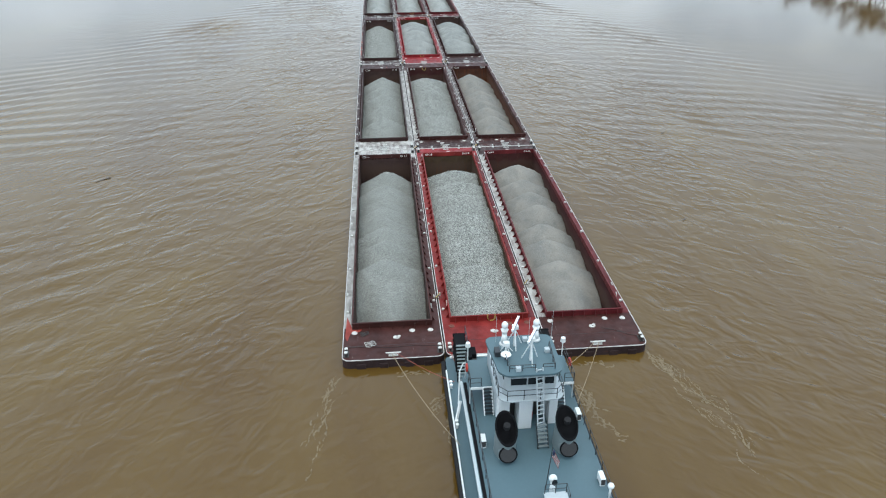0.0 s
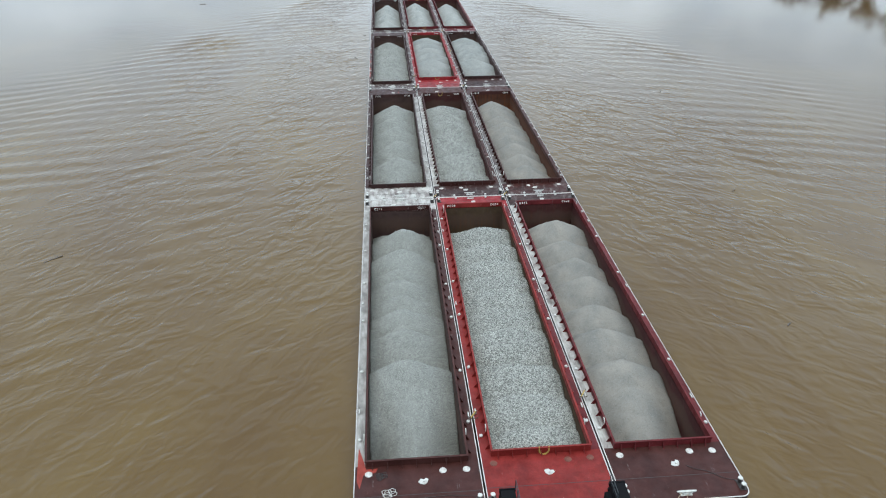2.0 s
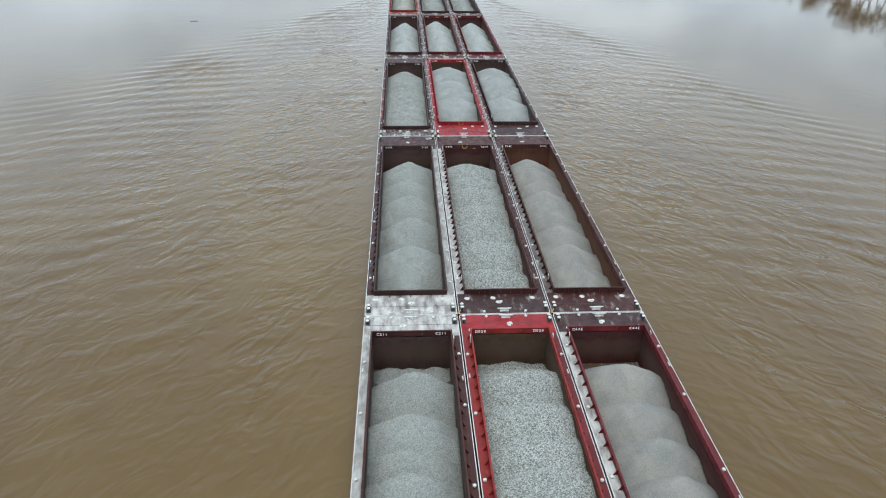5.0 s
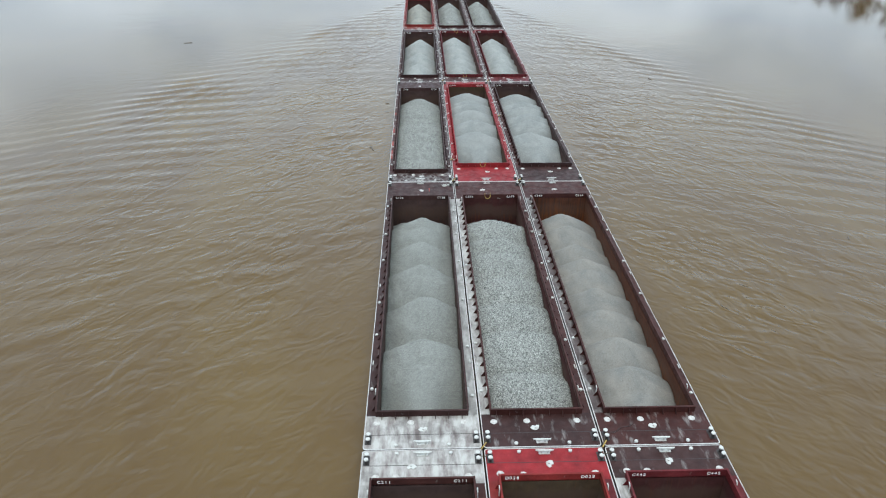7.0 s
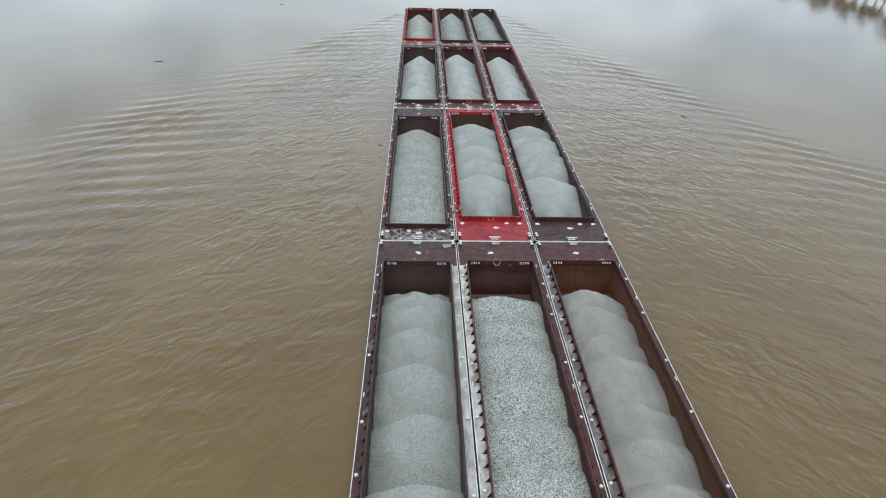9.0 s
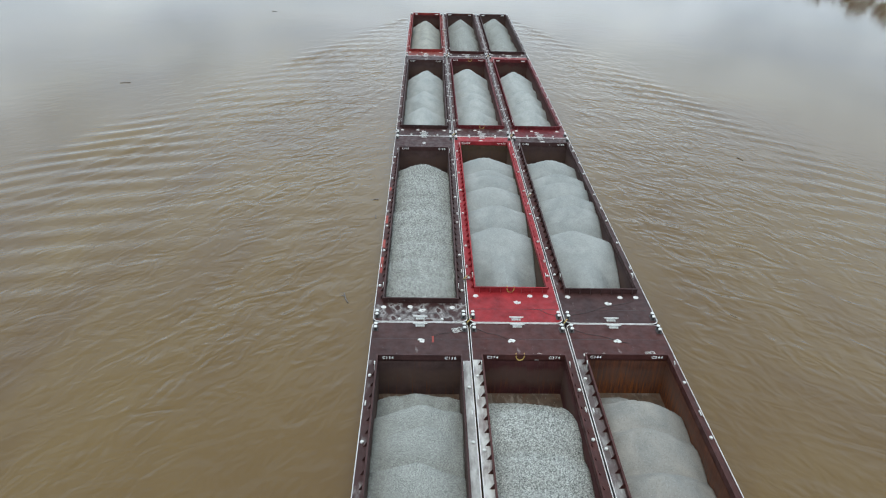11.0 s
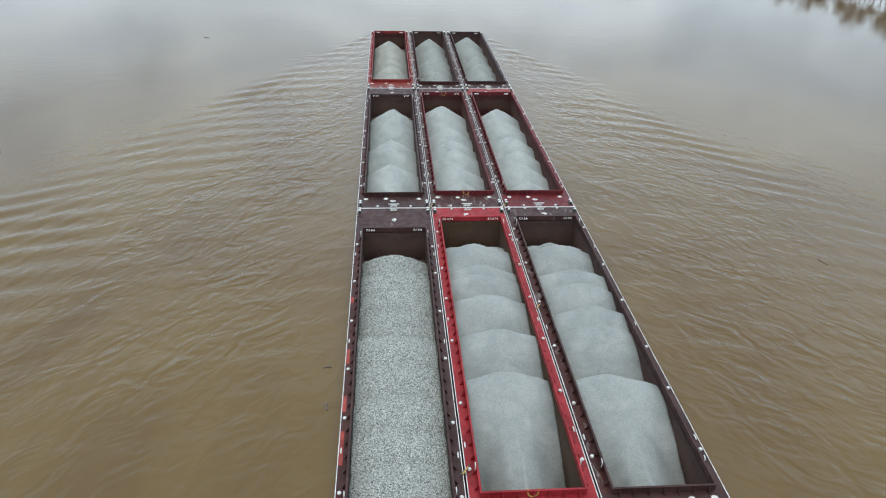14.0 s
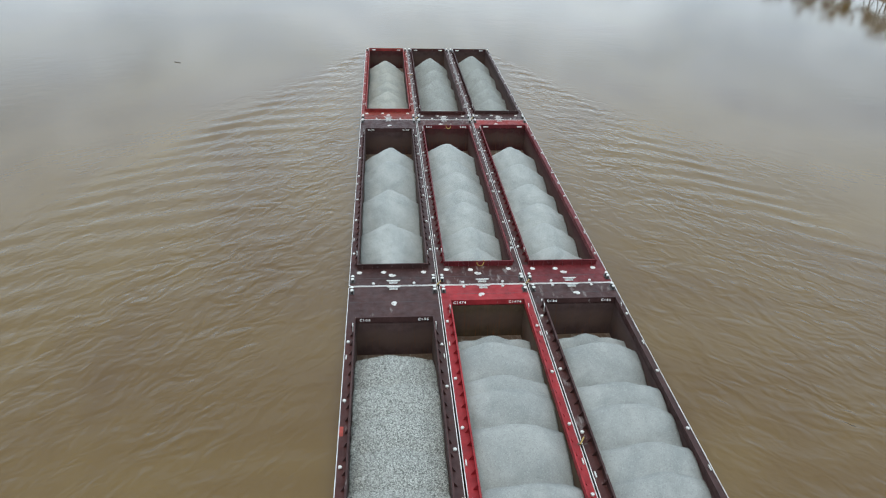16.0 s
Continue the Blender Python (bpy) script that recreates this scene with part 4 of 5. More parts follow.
def towboat():
    boat = tagged(new("towboat"), "slate-blue and white river towboat with twin exhaust stacks", "towboat")
    boat.matrix_basis = pose(BX, 0, 0)
    hw, bow, aft = 5.75, -0.55, -41.0
    out = rounded(-hw, hw, aft, bow, 2.2, 0.5)
    part("hull", prism(bmesh.new(), out, -2.2, 1.2), BLACK, boat, "black hull")
    part("main_deck", prism(bmesh.new(), [(x * 0.985, y) for x, y in out], 1.2, 1.3), SLATE, boat)
    for s in (-1, 1):
        bm = bmesh.new()
        box(bm, s * hw - 0.07, s * hw + 0.05, -38, -3.0, 1.25, 1.6, 0.02)
        part("bulwark", bm, BOAT_WHITE, boat, "white bulwark")
        bm = bmesh.new()
        box(bm, s * (hw + 0.19) - 0.17, s * (hw + 0.19) + 0.17, -38, -1.2, 0.45, 1.28, 0.05)
        part("fender", bm, RUBBER, boat, "black rubber fender")
        for y in ((-5.2, -10.6) if s < 0 else (-4.2, -9.5, -14.5)):
            bm = bmesh.new()
            for d in (-0.25, 0.25):
                disc(bm, s * (hw - 0.24), y + d, 1.3, 1.7, 0.11, 0.11, 10)
                disc(bm, s * (hw - 0.24), y + d, 1.7, 1.78, 0.17, 0.15, 10)
            part("bitt", bm, BOAT_WHITE, boat)
    part("bow_edge", boxes((-5.2, 5.2, -0.85, -0.6, 1.3, 1.42)), BOAT_WHITE, boat)
    # push knees with their stairs
    for s in (-1, 1):
        x = s * 4.25
        bm = bmesh.new()
        loft(bm, [[(x - 0.55, y, z), (x + 0.55, y, z), (x + 0.55, y2, z), (x - 0.55, y2, z)] for y, y2, z in ((-0.35, -3.2, 0.2), (-0.35, -2.9, 2.6), (-0.35, -2.2, 3.95))])
        for zz in (1.4, 2.2, 3.0, 3.6):
            box(bm, x - 0.62, x + 0.62, -0.42, -0.22, zz, zz + 0.35)
        knee = part("push_knee", bm, BLACK, boat, "black steel push knee")
        bm = bmesh.new()
        for e in (-0.52, 0.52):
            tube(bm, [(x + e, -4.7, 1.32), (x + e, -2.2, 4.0)], 0.07, 4)
        st = part("knee_stairs", bm, BLACK, boat, "black stairs up the push knee")
        tread = mesh_of(boxes((-0.5, 0.5, -0.11, 0.12, 0, 0.06)), "tread", STACK_GREY)
        for i in range(11):
            part("tread", tread, None, st, at=pose(x, -4.6 + 2.3 * i / 10, 1.5 + 2.4 * i / 10))
        bm = bmesh.new()
        box(bm, x - s * 0.7 - 0.3, x - s * 0.7 + 0.3, -3.4, -0.6, 1.3, 3.3, 0.06)
        box(bm, x - s * 1.25 - 0.35, x - s * 1.25 + 0.35, -2.2, -0.9, 1.3, 2.7, 0.1)
        part("capstan_housing", bm, BLACK, boat, "black capstan housing")
        railing(boat, [(x - s * 0.6, -2.2, 3.95), (x - s * 0.6, -0.4, 3.95)], 1.0, 0.9)
        bm = bmesh.new()
        disc(bm, x - s * 1.2, -2.6, 1.3, 2.0, 0.45, 0.4, 12)
        disc(bm, x - s * 1.2, -2.6, 2.0, 2.2, 0.55, 0.5, 12)
        box(bm, x - s * 1.2 - 0.5, x - s * 1.2 + 0.5, -3.9, -3.2, 1.3, 2.0, 0.05)
        part("winch", bm, GREASE, boat, "greasy deck winch")
    # first house and the upper deck
    bm = bmesh.new()
    box(bm, -4.5, 4.5, -38.5, -7.2, 1.3, 4.1)
    part("deckhouse", bm, HOUSE_GREY, boat)
    part("upper_deck", prism(bmesh.new(), rounded(-4.75, 4.85, -39.2, -6.8, 0.6, 0.9), 4.1, 4.2), SLATE, boat, "slate-blue upper deck")
    bm = bmesh.new()
    box(bm, -5.0, -4.76, -39, -8.0, 3.95, 4.24, 0.03)
    part("deck_fascia", bm, HOUSE_GREY, boat)
    part("gutter", boxes((-4.7, -4.42, -39, -8.2, 4.2, 4.21)), BLACK, boat)
    bm = bmesh.new()
    tube(bm, [(-5.1, -8.0, 1.5), (-4.95, -7.2, 3.2), (-4.85, -6.6, 4.3), (-4.5, -6.3, 4.9), (-4.2, -6.5, 5.1)], 0.06)
    tube(bm, [(-5.55, -10.2, 1.35), (-5.0, -8.8, 2.6)], 0.14, 4)
    part("brace", bm, BOAT_WHITE, boat)
    railing(boat, [(-4.25, -8.2, 4.2), (-4.25, -38.5, 4.2)], 1.05, 1.9)
    railing(boat, [(4.75, -7.6, 4.2), (4.75, -38.5, 4.2)], 1.05, 1.7)
    # house under the wheelhouse
    bm = bmesh.new()
    box(bm, -2.5, 2.5, -12.9, -7.6, 4.2, 7.75, 0.08)
    part("house", bm, HOUSE_GREY, boat)
    for x0, x1 in ((-2.45, -1.55), (1.75, 2.45)):
        part("house_wing", boxes((x0, x1, -14.1, -12.85, 4.2, 7.75), bevel=0.04), BOAT_WHITE, boat)
    part("white_trunk", boxes((-0.85, 0.25, -14.5, -12.85, 4.2, 7.75), bevel=0.04), BOAT_WHITE, boat, "plain white trunk casing")
    for x in (-1.2, 1.0):
        part("doorway", boxes((x - 0.3, x + 0.3, -12.98, -12.88, 4.3, 6.5)), GREASE, boat)
    bm = bmesh.new()
    disc(bm, 0.45, -13.4, 4.2, 4.95, 0.12, 0.12, 10)
    disc(bm, 0.45, -13.4, 4.95, 5.1, 0.05, 0.04, 8)
    part("fire_extinguisher", bm, SCARLET, boat, "red fire extinguisher")
    part("gallery", prism(bmesh.new(), rounded(-2.7, 2.7, -15.25, -10.2, 0.9, 0.4), 7.75, 7.87), HOUSE_GREY, boat)
    railing(boat, [(-2.62, -10.6, 7.87), (-2.62, -14.5, 7.87), (-2.0, -15.15, 7.87), (2.0, -15.15, 7.87), (2.62, -14.5, 7.87), (2.62, -10.6, 7.87)], 1.0, 1.5)
    # wheelhouse
    bm = bmesh.new()
    lo, hi = rounded(-2.2, 2.1, -14.55, -10.9, 0.5, 0.5), rounded(-2.15, 2.05, -14.7, -10.6, 0.5, 0.5)
    loft(bm, [[(x, y, 7.9) for x, y in lo], [(x, y, 10.42) for x, y in hi]])
    wheel = part("wheelhouse", bm, HOUSE_GREY, boat, "pale grey wheelhouse")
    for x0, x1 in ((-1.7, -0.45), (-0.32, 0.9), (1.03, 1.75)):
        part("window", boxes((x0, x1, -14.76, -14.58, 9.1, 9.68)), WINDOW, wheel, "dark window")
    for s, xe in ((-1, -2.19), (1, 2.09)):
        for y0 in (-14.2, -13.0, -11.8):
            part("window", boxes((xe - 0.05, xe + 0.05, y0, y0 + 1.0, 9.3, 10.05)), WINDOW, wheel, "dark window")
    for x0 in (-1.9, -0.6, 0.7):
        part("window", boxes((x0, x0 + 1.1, -10.86, -10.7, 9.3, 10.05)), WINDOW, wheel, "dark window")
    roof = [(x - (0.11 * (y + 15.4) if x < 0 else 0.0), y) for x, y in rounded(-2.7, 2.35, -15.4, -10.2, 0.9, 0.7)]
    part("wheelhouse_roof", prism(bmesh.new(), roof, 10.42, 10.6), SLATE, boat, "slate-blue wheelhouse roof")
    railing(boat, [(-2.0, -13.4, 10.6), (-1.9, -14.9, 10.6), (0.15, -14.9, 10.6)], 0.6, 0.9)
    railing(boat, [(0.75, -14.9, 10.6), (1.7, -14.9, 10.6), (1.85, -12.0, 10.6)], 0.6, 1.0)
    # roof gear
    for x, y, h in ((-1.75, -11.3, 2.0), (0.95, -10.9, 1.8)):
        bm = bmesh.new()
        disc(bm, x, y, 10.6, 10.8, 0.42, 0.34)
        disc(bm, x, y, 10.8, 10.6 + h * 0.55, 0.3, 0.2)
        disc(bm, x, y, 10.6 + h * 0.55, 10.6 + h * 0.75, 0.2, 0.32)
        ellipsoid(bm, (x, y, 10.6 + h * 0.95), (0.28, 0.28, 0.34))
        part("dome_antenna", bm, BOAT_WHITE, boat, "white dome antenna", True)
    for x, y, h, turn in ((-0.95, -11.6, 2.1, 66), (0.0, -13.6, 2.3, 62)):
        bm = bmesh.new()
        for a in (30, 150, 270):
            tube(bm, [(x + 0.75 * math.cos(radians(a)), y + 0.75 * math.sin(radians(a)), 10.6), (x, y, 10.6 + h * 0.8)], 0.045, 5)
        tube(bm, [(x, y, 10.6), (x, y, 10.6 + h - 0.15)], 0.09, 6)
        box(bm, x - 0.25, x + 0.25, y - 0.2, y + 0.2, 10.6 + h - 0.35, 10.6 + h - 0.05, 0.03)
        mast = part("radar_mast", bm, BOAT_WHITE, boat, "white tripod radar mast")
        bm = bmesh.new()
        box(bm, -1.05, 1.05, -0.1, 0.1, 0.02, 0.2, 0.03)
        for f in box_faces(bm, -1.04, 1.04, -0.108, -0.09, 0.05, 0.16):
            f.material_index = 1
        scanner = part("radar_scanner", bm, (BOAT_WHITE, BLUE), mast, "turning white radar scanner", at=pose(x, y, 10.6 + h, 0, 0, turn))
        SPINNERS.append((scanner, (x, y, 10.6 + h), turn))
    bm = bmesh.new()
    tube(bm, [(-1.75, -12.3, 10.6), (-1.75, -12.3, 11.4)], 0.06)
    for a in range(0, 360, 60):
        tube(bm, [(-1.75 + 0.55 * math.cos(radians(a)), -12.3 + 0.55 * math.sin(radians(a)), 10.6), (-1.75, -12.3, 11.3)], 0.03, 4)
    box(bm, -2.0, -1.5, -12.5, -12.1, 11.2, 11.55, 0.05)
    part("antenna_stand", bm, BOAT_WHITE, boat)
    bm = bmesh.new()
    tube(bm, [(-1.95, -13.35, 10.6), (-1.95, -13.35, 11.0)], 0.07)
    loft(bm, [[(-1.95 + r * math.cos(k * math.pi / 8), -13.35 + r * math.sin(k * math.pi / 8), z) for k in range(16)] for r, z in ((0.1, 11.0), (0.42, 11.12), (0.4, 11.16))])
    part("dish_antenna", bm, BOAT_WHITE, boat, "white dish antenna")
    part("roof_box", boxes((-2.75, -2.3, -13.0, -12.2, 10.6, 11.1), bevel=0.05), RAIL, boat)
    for x, y in ((1.55, -12.6), (-1.2, -14.8), (0.05, -11.0)):
        part("vent_box", boxes((x - 0.2, x + 0.2, y - 0.2, y + 0.2, 10.6, 10.95), bevel=0.05), HOUSE_GREY, boat)
    bm = bmesh.new()
    for x, y, h in ((-2.4, -11.0, 2.6), (2.2, -11.2, 3.0), (0.4, -10.8, 2.2)):
        tube(bm, [(x, y, 10.6), (x, y, 10.6 + h)], 0.016, 4)
        part("whip_antenna", bm, HOUSE_GREY, boat)
        bm = bmesh.new()
    bm.free()
    # ladder from the roof to the upper deck
    stairs(boat, "ladder", (0.75, -16.2, 4.25), (0.45, -15.0, 10.9), 0.55, 17, HOUSE_GREY, None, 0.08)
    stairs(boat, "ladder_foot", (0.78, -16.9, 4.25), (0.72, -15.9, 6.0), 0.85, 6, RAIL, STACK_GREY, 0.22)
    # wings with stairs
    for s, x0, x1 in ((-1, -4.45, -2.55), (1, 2.75, 4.55)):
        part("wing_deck", boxes((x0, x1, -11.2, -7.4, 6.0, 6.1)), SLATE, boat)
        part("wing_fascia", boxes((x0, x1, -11.27, -11.2, 5.9, 6.13)), BOAT_WHITE, boat)
        xo = x0 if s < 0 else x1
        railing(boat, [(xo, -7.5, 6.1), (xo, -11.1, 6.1)], 1.0, 1.0)
        xs = (-3.0 if s < 0 else 3.2)
        stairs(boat, "wing_stairs", (xs, -12.7, 4.25), (xs, -11.3, 6.1), 0.75, 8, BOAT_WHITE, RAIL, 0.2)
        railing(boat, [(xs - 0.5, -11.2, 6.1), (xo, -11.2, 6.1)], 1.0, 0.9) if s < 0 else railing(boat, [(xs + 0.5, -11.2, 6.1), (xo, -11.2, 6.1)], 1.0, 0.9)
        bm = bmesh.new()
        for y in (-7.6, -11.0):
            tube(bm, [(xo, y, 4.2), (xo, y, 6.0)], 0.06, 6)
        part("wing_post", bm, HOUSE_GREY, boat)
        bm = bmesh.new()
        ring = [(xo + s * 0.08, -9.2 + 0.32 * math.cos(a), 6.7 + 0.32 * math.sin(a)) for a in [k * math.pi / 8 for k in range(17)]]
        tube(bm, ring, 0.09, 6)
        part("life_ring", bm, SCARLET, boat, "red life ring")
        bm = bmesh.new()
        tube(bm, [(xo - s * 0.2, -7.5, 6.1), (xo - s * 0.2, -7.5, 7.7)], 0.05)
        disc(bm, xo - s * 0.2, -7.5, 7.7, 8.1, 0.24, 0.2, 10)
        part("searchlight", bm, BOAT_WHITE, boat, "white searchlight")
        stack(boat, -2.35 if s < 0 else 2.5, -17.0 if s < 0 else -16.8, 4.2)
    # gear on the upper deck
    for x, y in ((-3.98, -16.0), (4.42, -13.6), (4.4, -20.7), (-3.6, -22.8)):
        bm = bmesh.new()
        box(bm, x - 0.2, x + 0.2, y - 0.45, y + 0.45, 4.3, 4.98, 0.05)
        for e in (-0.36, 0.36):
            box(bm, x - 0.2, x + 0.2, y + e - 0.04, y + e + 0.04, 4.2, 4.31)
        unit = part("air_unit", bm, BOAT_WHITE, boat, "white air-conditioning unit")
        part("fan_guard", boxes((x - 0.16, x + 0.16, y - 0.47, y - 0.45, 4.38, 4.92)), GRILLE, unit)
    bm = bmesh.new()
    disc(bm, 4.6, -22.2, 4.2, 5.3, 0.1, 0.1, 8)
    ellipsoid(bm, (4.6, -22.2, 5.4), (0.25, 0.25, 0.25))
    part("dome_light", bm, BOAT_WHITE, boat, "", True)
    # searchlight post and flag
    bm = bmesh.new()
    box(bm, -0.4, 1.3, -23.4, -22.2, 5.1, 5.2)
    for x in (-0.3, 1.2):
        for y in (-23.3, -22.3):
            tube(bm, [(x, y, 4.2), (x, y, 5.1)], 0.05, 5)
    stand = part("light_stand", bm, HOUSE_GREY, boat)
    railing(boat, [(-0.35, -22.3, 5.2), (1.25, -22.3, 5.2), (1.25, -23.3, 5.2)], 0.9, 0.8)
    bm = bmesh.new()
    disc(bm, 0.4, -21.6, 4.2, 5.6, 0.24, 0.19, 12)
    ellipsoid(bm, (0.4, -21.5, 5.85), (0.32, 0.29, 0.3))
    part("searchlight", bm, BOAT_WHITE, boat, "white searchlight", True)
    bm = bmesh.new()
    tube(bm, [(0.4, -21.95, 5.9), (0.42, -22.02, 5.92)], 0.22, 12)
    part("lens", bm, WINDOW, boat)
    bm = bmesh.new()
    tube(bm, [(0.1, -20.9, 4.2), (0.55, -20.2, 7.7)], 0.035, 5)
    part("flagstaff", bm, RAIL, boat)
    flag = None
    n = 9
    for i in range(n):
        bm = bmesh.new()
        rows = []
        for k in range(7):
            u = k / 6
            px, py = 0.6 + 0.5 * u, -20.25 - 0.12 * u + 0.1 * math.sin(5 * u)
            sag = 1.0 * u
            z0, z1 = 7.4 - i * 0.1 - sag, 7.4 - (i + 1) * 0.1 - sag
            rows.append((bm.verts.new((px, py + 0.02 * i, z0)), bm.verts.new((px, py + 0.02 * (i + 1), z1))))
        for a, b in zip(rows, rows[1:]):
            bm.faces.new((a[0], b[0], b[1], a[1]))
        bmesh.ops.solidify(bm, geom=bm.faces[:], thickness=0.01)
        stripe = part("flag" if flag is None else "stripe", bm, SCARLET if i % 2 == 0 else BOAT_WHITE, boat if flag is None else flag, "small striped flag" if flag is None else "")
        flag = flag or stripe
    bm = bmesh.new()
    box(bm, 0.58, 0.72, -20.33, -20.2, 6.9, 7.3)
    part("flag_canton", bm, NAVY, flag)
    MOVERS.append(boat)


towboat()


# ---------------------------------------------------------------- lines and lashings
def sagging(a, b, sag, n=10):
    a, b = Vector(a), Vector(b)
    return [a.lerp(b, i / n) - Vector((0, 0, sag * 4 * (i / n) * (1 - i / n))) for i in range(n + 1)]


def lines():
    for a, b, sag, m, label in (
        ((5.0, 0.75, 1.35), (10.6, -13.4, 1.8), 0.7, ROPE, "pale rope from a barge kevel to the towboat"),
        ((5.4, 0.75, 1.35), (11.0, -5.0, 1.7), 0.3, ROPE_RED, "orange rope from a barge kevel to the towboat"),
        ((26.5, 0.75, 1.35), (21.6, -4.2, 1.8), 0.3, ROPE, "pale rope from a barge kevel to the towboat"),
        ((26.9, 0.75, 1.35), (21.7, -9.5, 1.8), 0.6, ROPE, "pale rope from a barge kevel to the towboat"),
        ((10.9, 1.2, 1.4), (11.5, -2.4, 1.6), 0.1, ROPE_RED, "orange rope at the push knee"),
    ):
        bm = bmesh.new()
        tube(bm, sagging(a, b, sag), 0.027, 5)
        MOVERS.append(tagged(new("mooring_line", mesh_of(bm, "mooring_line", m)), label, "rope", "mooring lines"))
    # wire lashings with yellow ratchets where four barges meet, and across the long joints
    rng = random.Random(5)
    spots = [(c * PITCH_X - 0.1, r * PITCH_Y - 0.07) for r in (1, 2, 3, 4) for c in (1, 2)]
    spots += [(c * PITCH_X - 0.1, r * PITCH_Y + d) for r, c, d in ((0, 1, 11), (0, 2, 13), (2, 1, 9), (2, 2, 33), (4, 1, 30))]
    for x, y in spots:
        corner = abs(y % PITCH_Y) > 58 or y < 0
        ya, yb = (1.2, 1.3) if corner else (0.5, 0.6)
        bm = bmesh.new()
        for k in range(3):
            j = rng.uniform(-0.12, 0.12)
            tube(bm, sagging((x - 0.42, y - ya + j, 1.35), (x + 0.5, y + (yb if k else -ya) + j, 1.36), 0.12, 6), 0.035, 5)
        lash = tagged(new("wire_lashing"), "rusty wire lashing with a yellow ratchet between barges", "lashing", "lashings")
        part("wire", bm, WIRE, lash)
        bm = bmesh.new()
        tube(bm, [(x - 0.2, y - 0.5, 1.42), (x + 0.1, y - 0.05, 1.44), (x + 0.3, y + 0.3, 1.42)], 0.06, 6)
        part("ratchet", bm, YELLOW, lash, "yellow ratchet")
        MOVERS.append(lash)
    for col, y0, a, b in ((1, 2 * PITCH_Y, (4.6, 1.3), (2.2, 2.9)), (2, 2 * PITCH_Y, (-4.6, 1.4), (3.4, 4.6)), (1, 2 * PITCH_Y, (-4.7, -1.3), (-1.2, -3.0)), (2, 2 * PITCH_Y, (-4.7, -1.3), (1.0, -3.6)), (0, 2 * PITCH_Y, (4.6, -1.3), (1.5, -2.6)), (2, PITCH_Y, (-4.6, 1.4), (-2.0, 2.7)), (2, 0, (4.6, 1.6), (1.2, 3.6)), (0, 0, (-4.7, 2.2), (4.6, 1.9))):
        bm = bmesh.new()
        cx = col * PITCH_X + WIDE / 2
        tube(bm, [(cx + a[0] + (b[0] - a[0]) * k / 8, y0 + a[1] + (b[1] - a[1]) * k / 8 + 0.12 * math.sin(k * 1.3 + col), DECK + 0.03) for k in range(9)], 0.025, 5)
        MOVERS.append(tagged(new("deck_wire", mesh_of(bm, "deck_wire", GREASE)), "dark wire rope lying across a barge deck", "wire", "deck wires"))
    # coils of rope left lying on the decks
    for x, y, m, r in ((2.6, 2.6, WHITE, 0.55), (2.0, 4.5, GREASE, 0.4), (17.2, 2 * PITCH_Y - 6.15, WHITE, 0.6), (29.2, 2 * PITCH_Y - 5.5, WHITE, 0.45), (9.0, 2 * PITCH_Y - 1.6, WHITE, 0.5)):
        bm = bmesh.new()
        pts = []
        for k in range(40):
            a = k * 0.55
            rr = r * (0.5 + 0.5 * math.sin(k * 0.9)) + 0.1
            pts.append((x + rr * math.cos(a) + 0.012 * k, y + 0.8 * rr * math.sin(a), DECK + 0.03 + 0.002 * k))
        tube(bm, pts, 0.03, 4)
        MOVERS.append(tagged(new("rope_coil", mesh_of(bm, "rope_coil", m)), "loose coil of thin rope lying on a barge deck", "rope", "rope coils"))
    # yellow hooks hung over the coaming
    for x, y in ((15.6, PITCH_Y * 2 - 6.55), (16.4, PITCH_Y * 4 - 4.95), (16.2, 6.0), (16.2, 3 * PITCH_Y + 4.4), (15.9, 2 * PITCH_Y + 6.4)):
        bm = bmesh.new()
        tube(bm, [(x + 0.42 * math.cos(a), y - 0.08 + 0.02 * math.sin(a), 1.5 + 0.5 * math.sin(a)) for a in [math.pi + k * math.pi / 10 for k in range(11)]], 0.07, 6)
        tube(bm, [(x - 0.42, y - 0.08, 1.5), (x - 0.42, y + 0.05, 1.78)], 0.06, 6)
        tube(bm, [(x + 0.42, y - 0.08, 1.5), (x + 0.42, y + 0.05, 1.78)], 0.06, 6)
        MOVERS.append(tagged(new("lifting_sling", mesh_of(bm, "lifting_sling", YELLOW)), "yellow lifting sling hung over a coaming", "sling", "slings"))


lines()


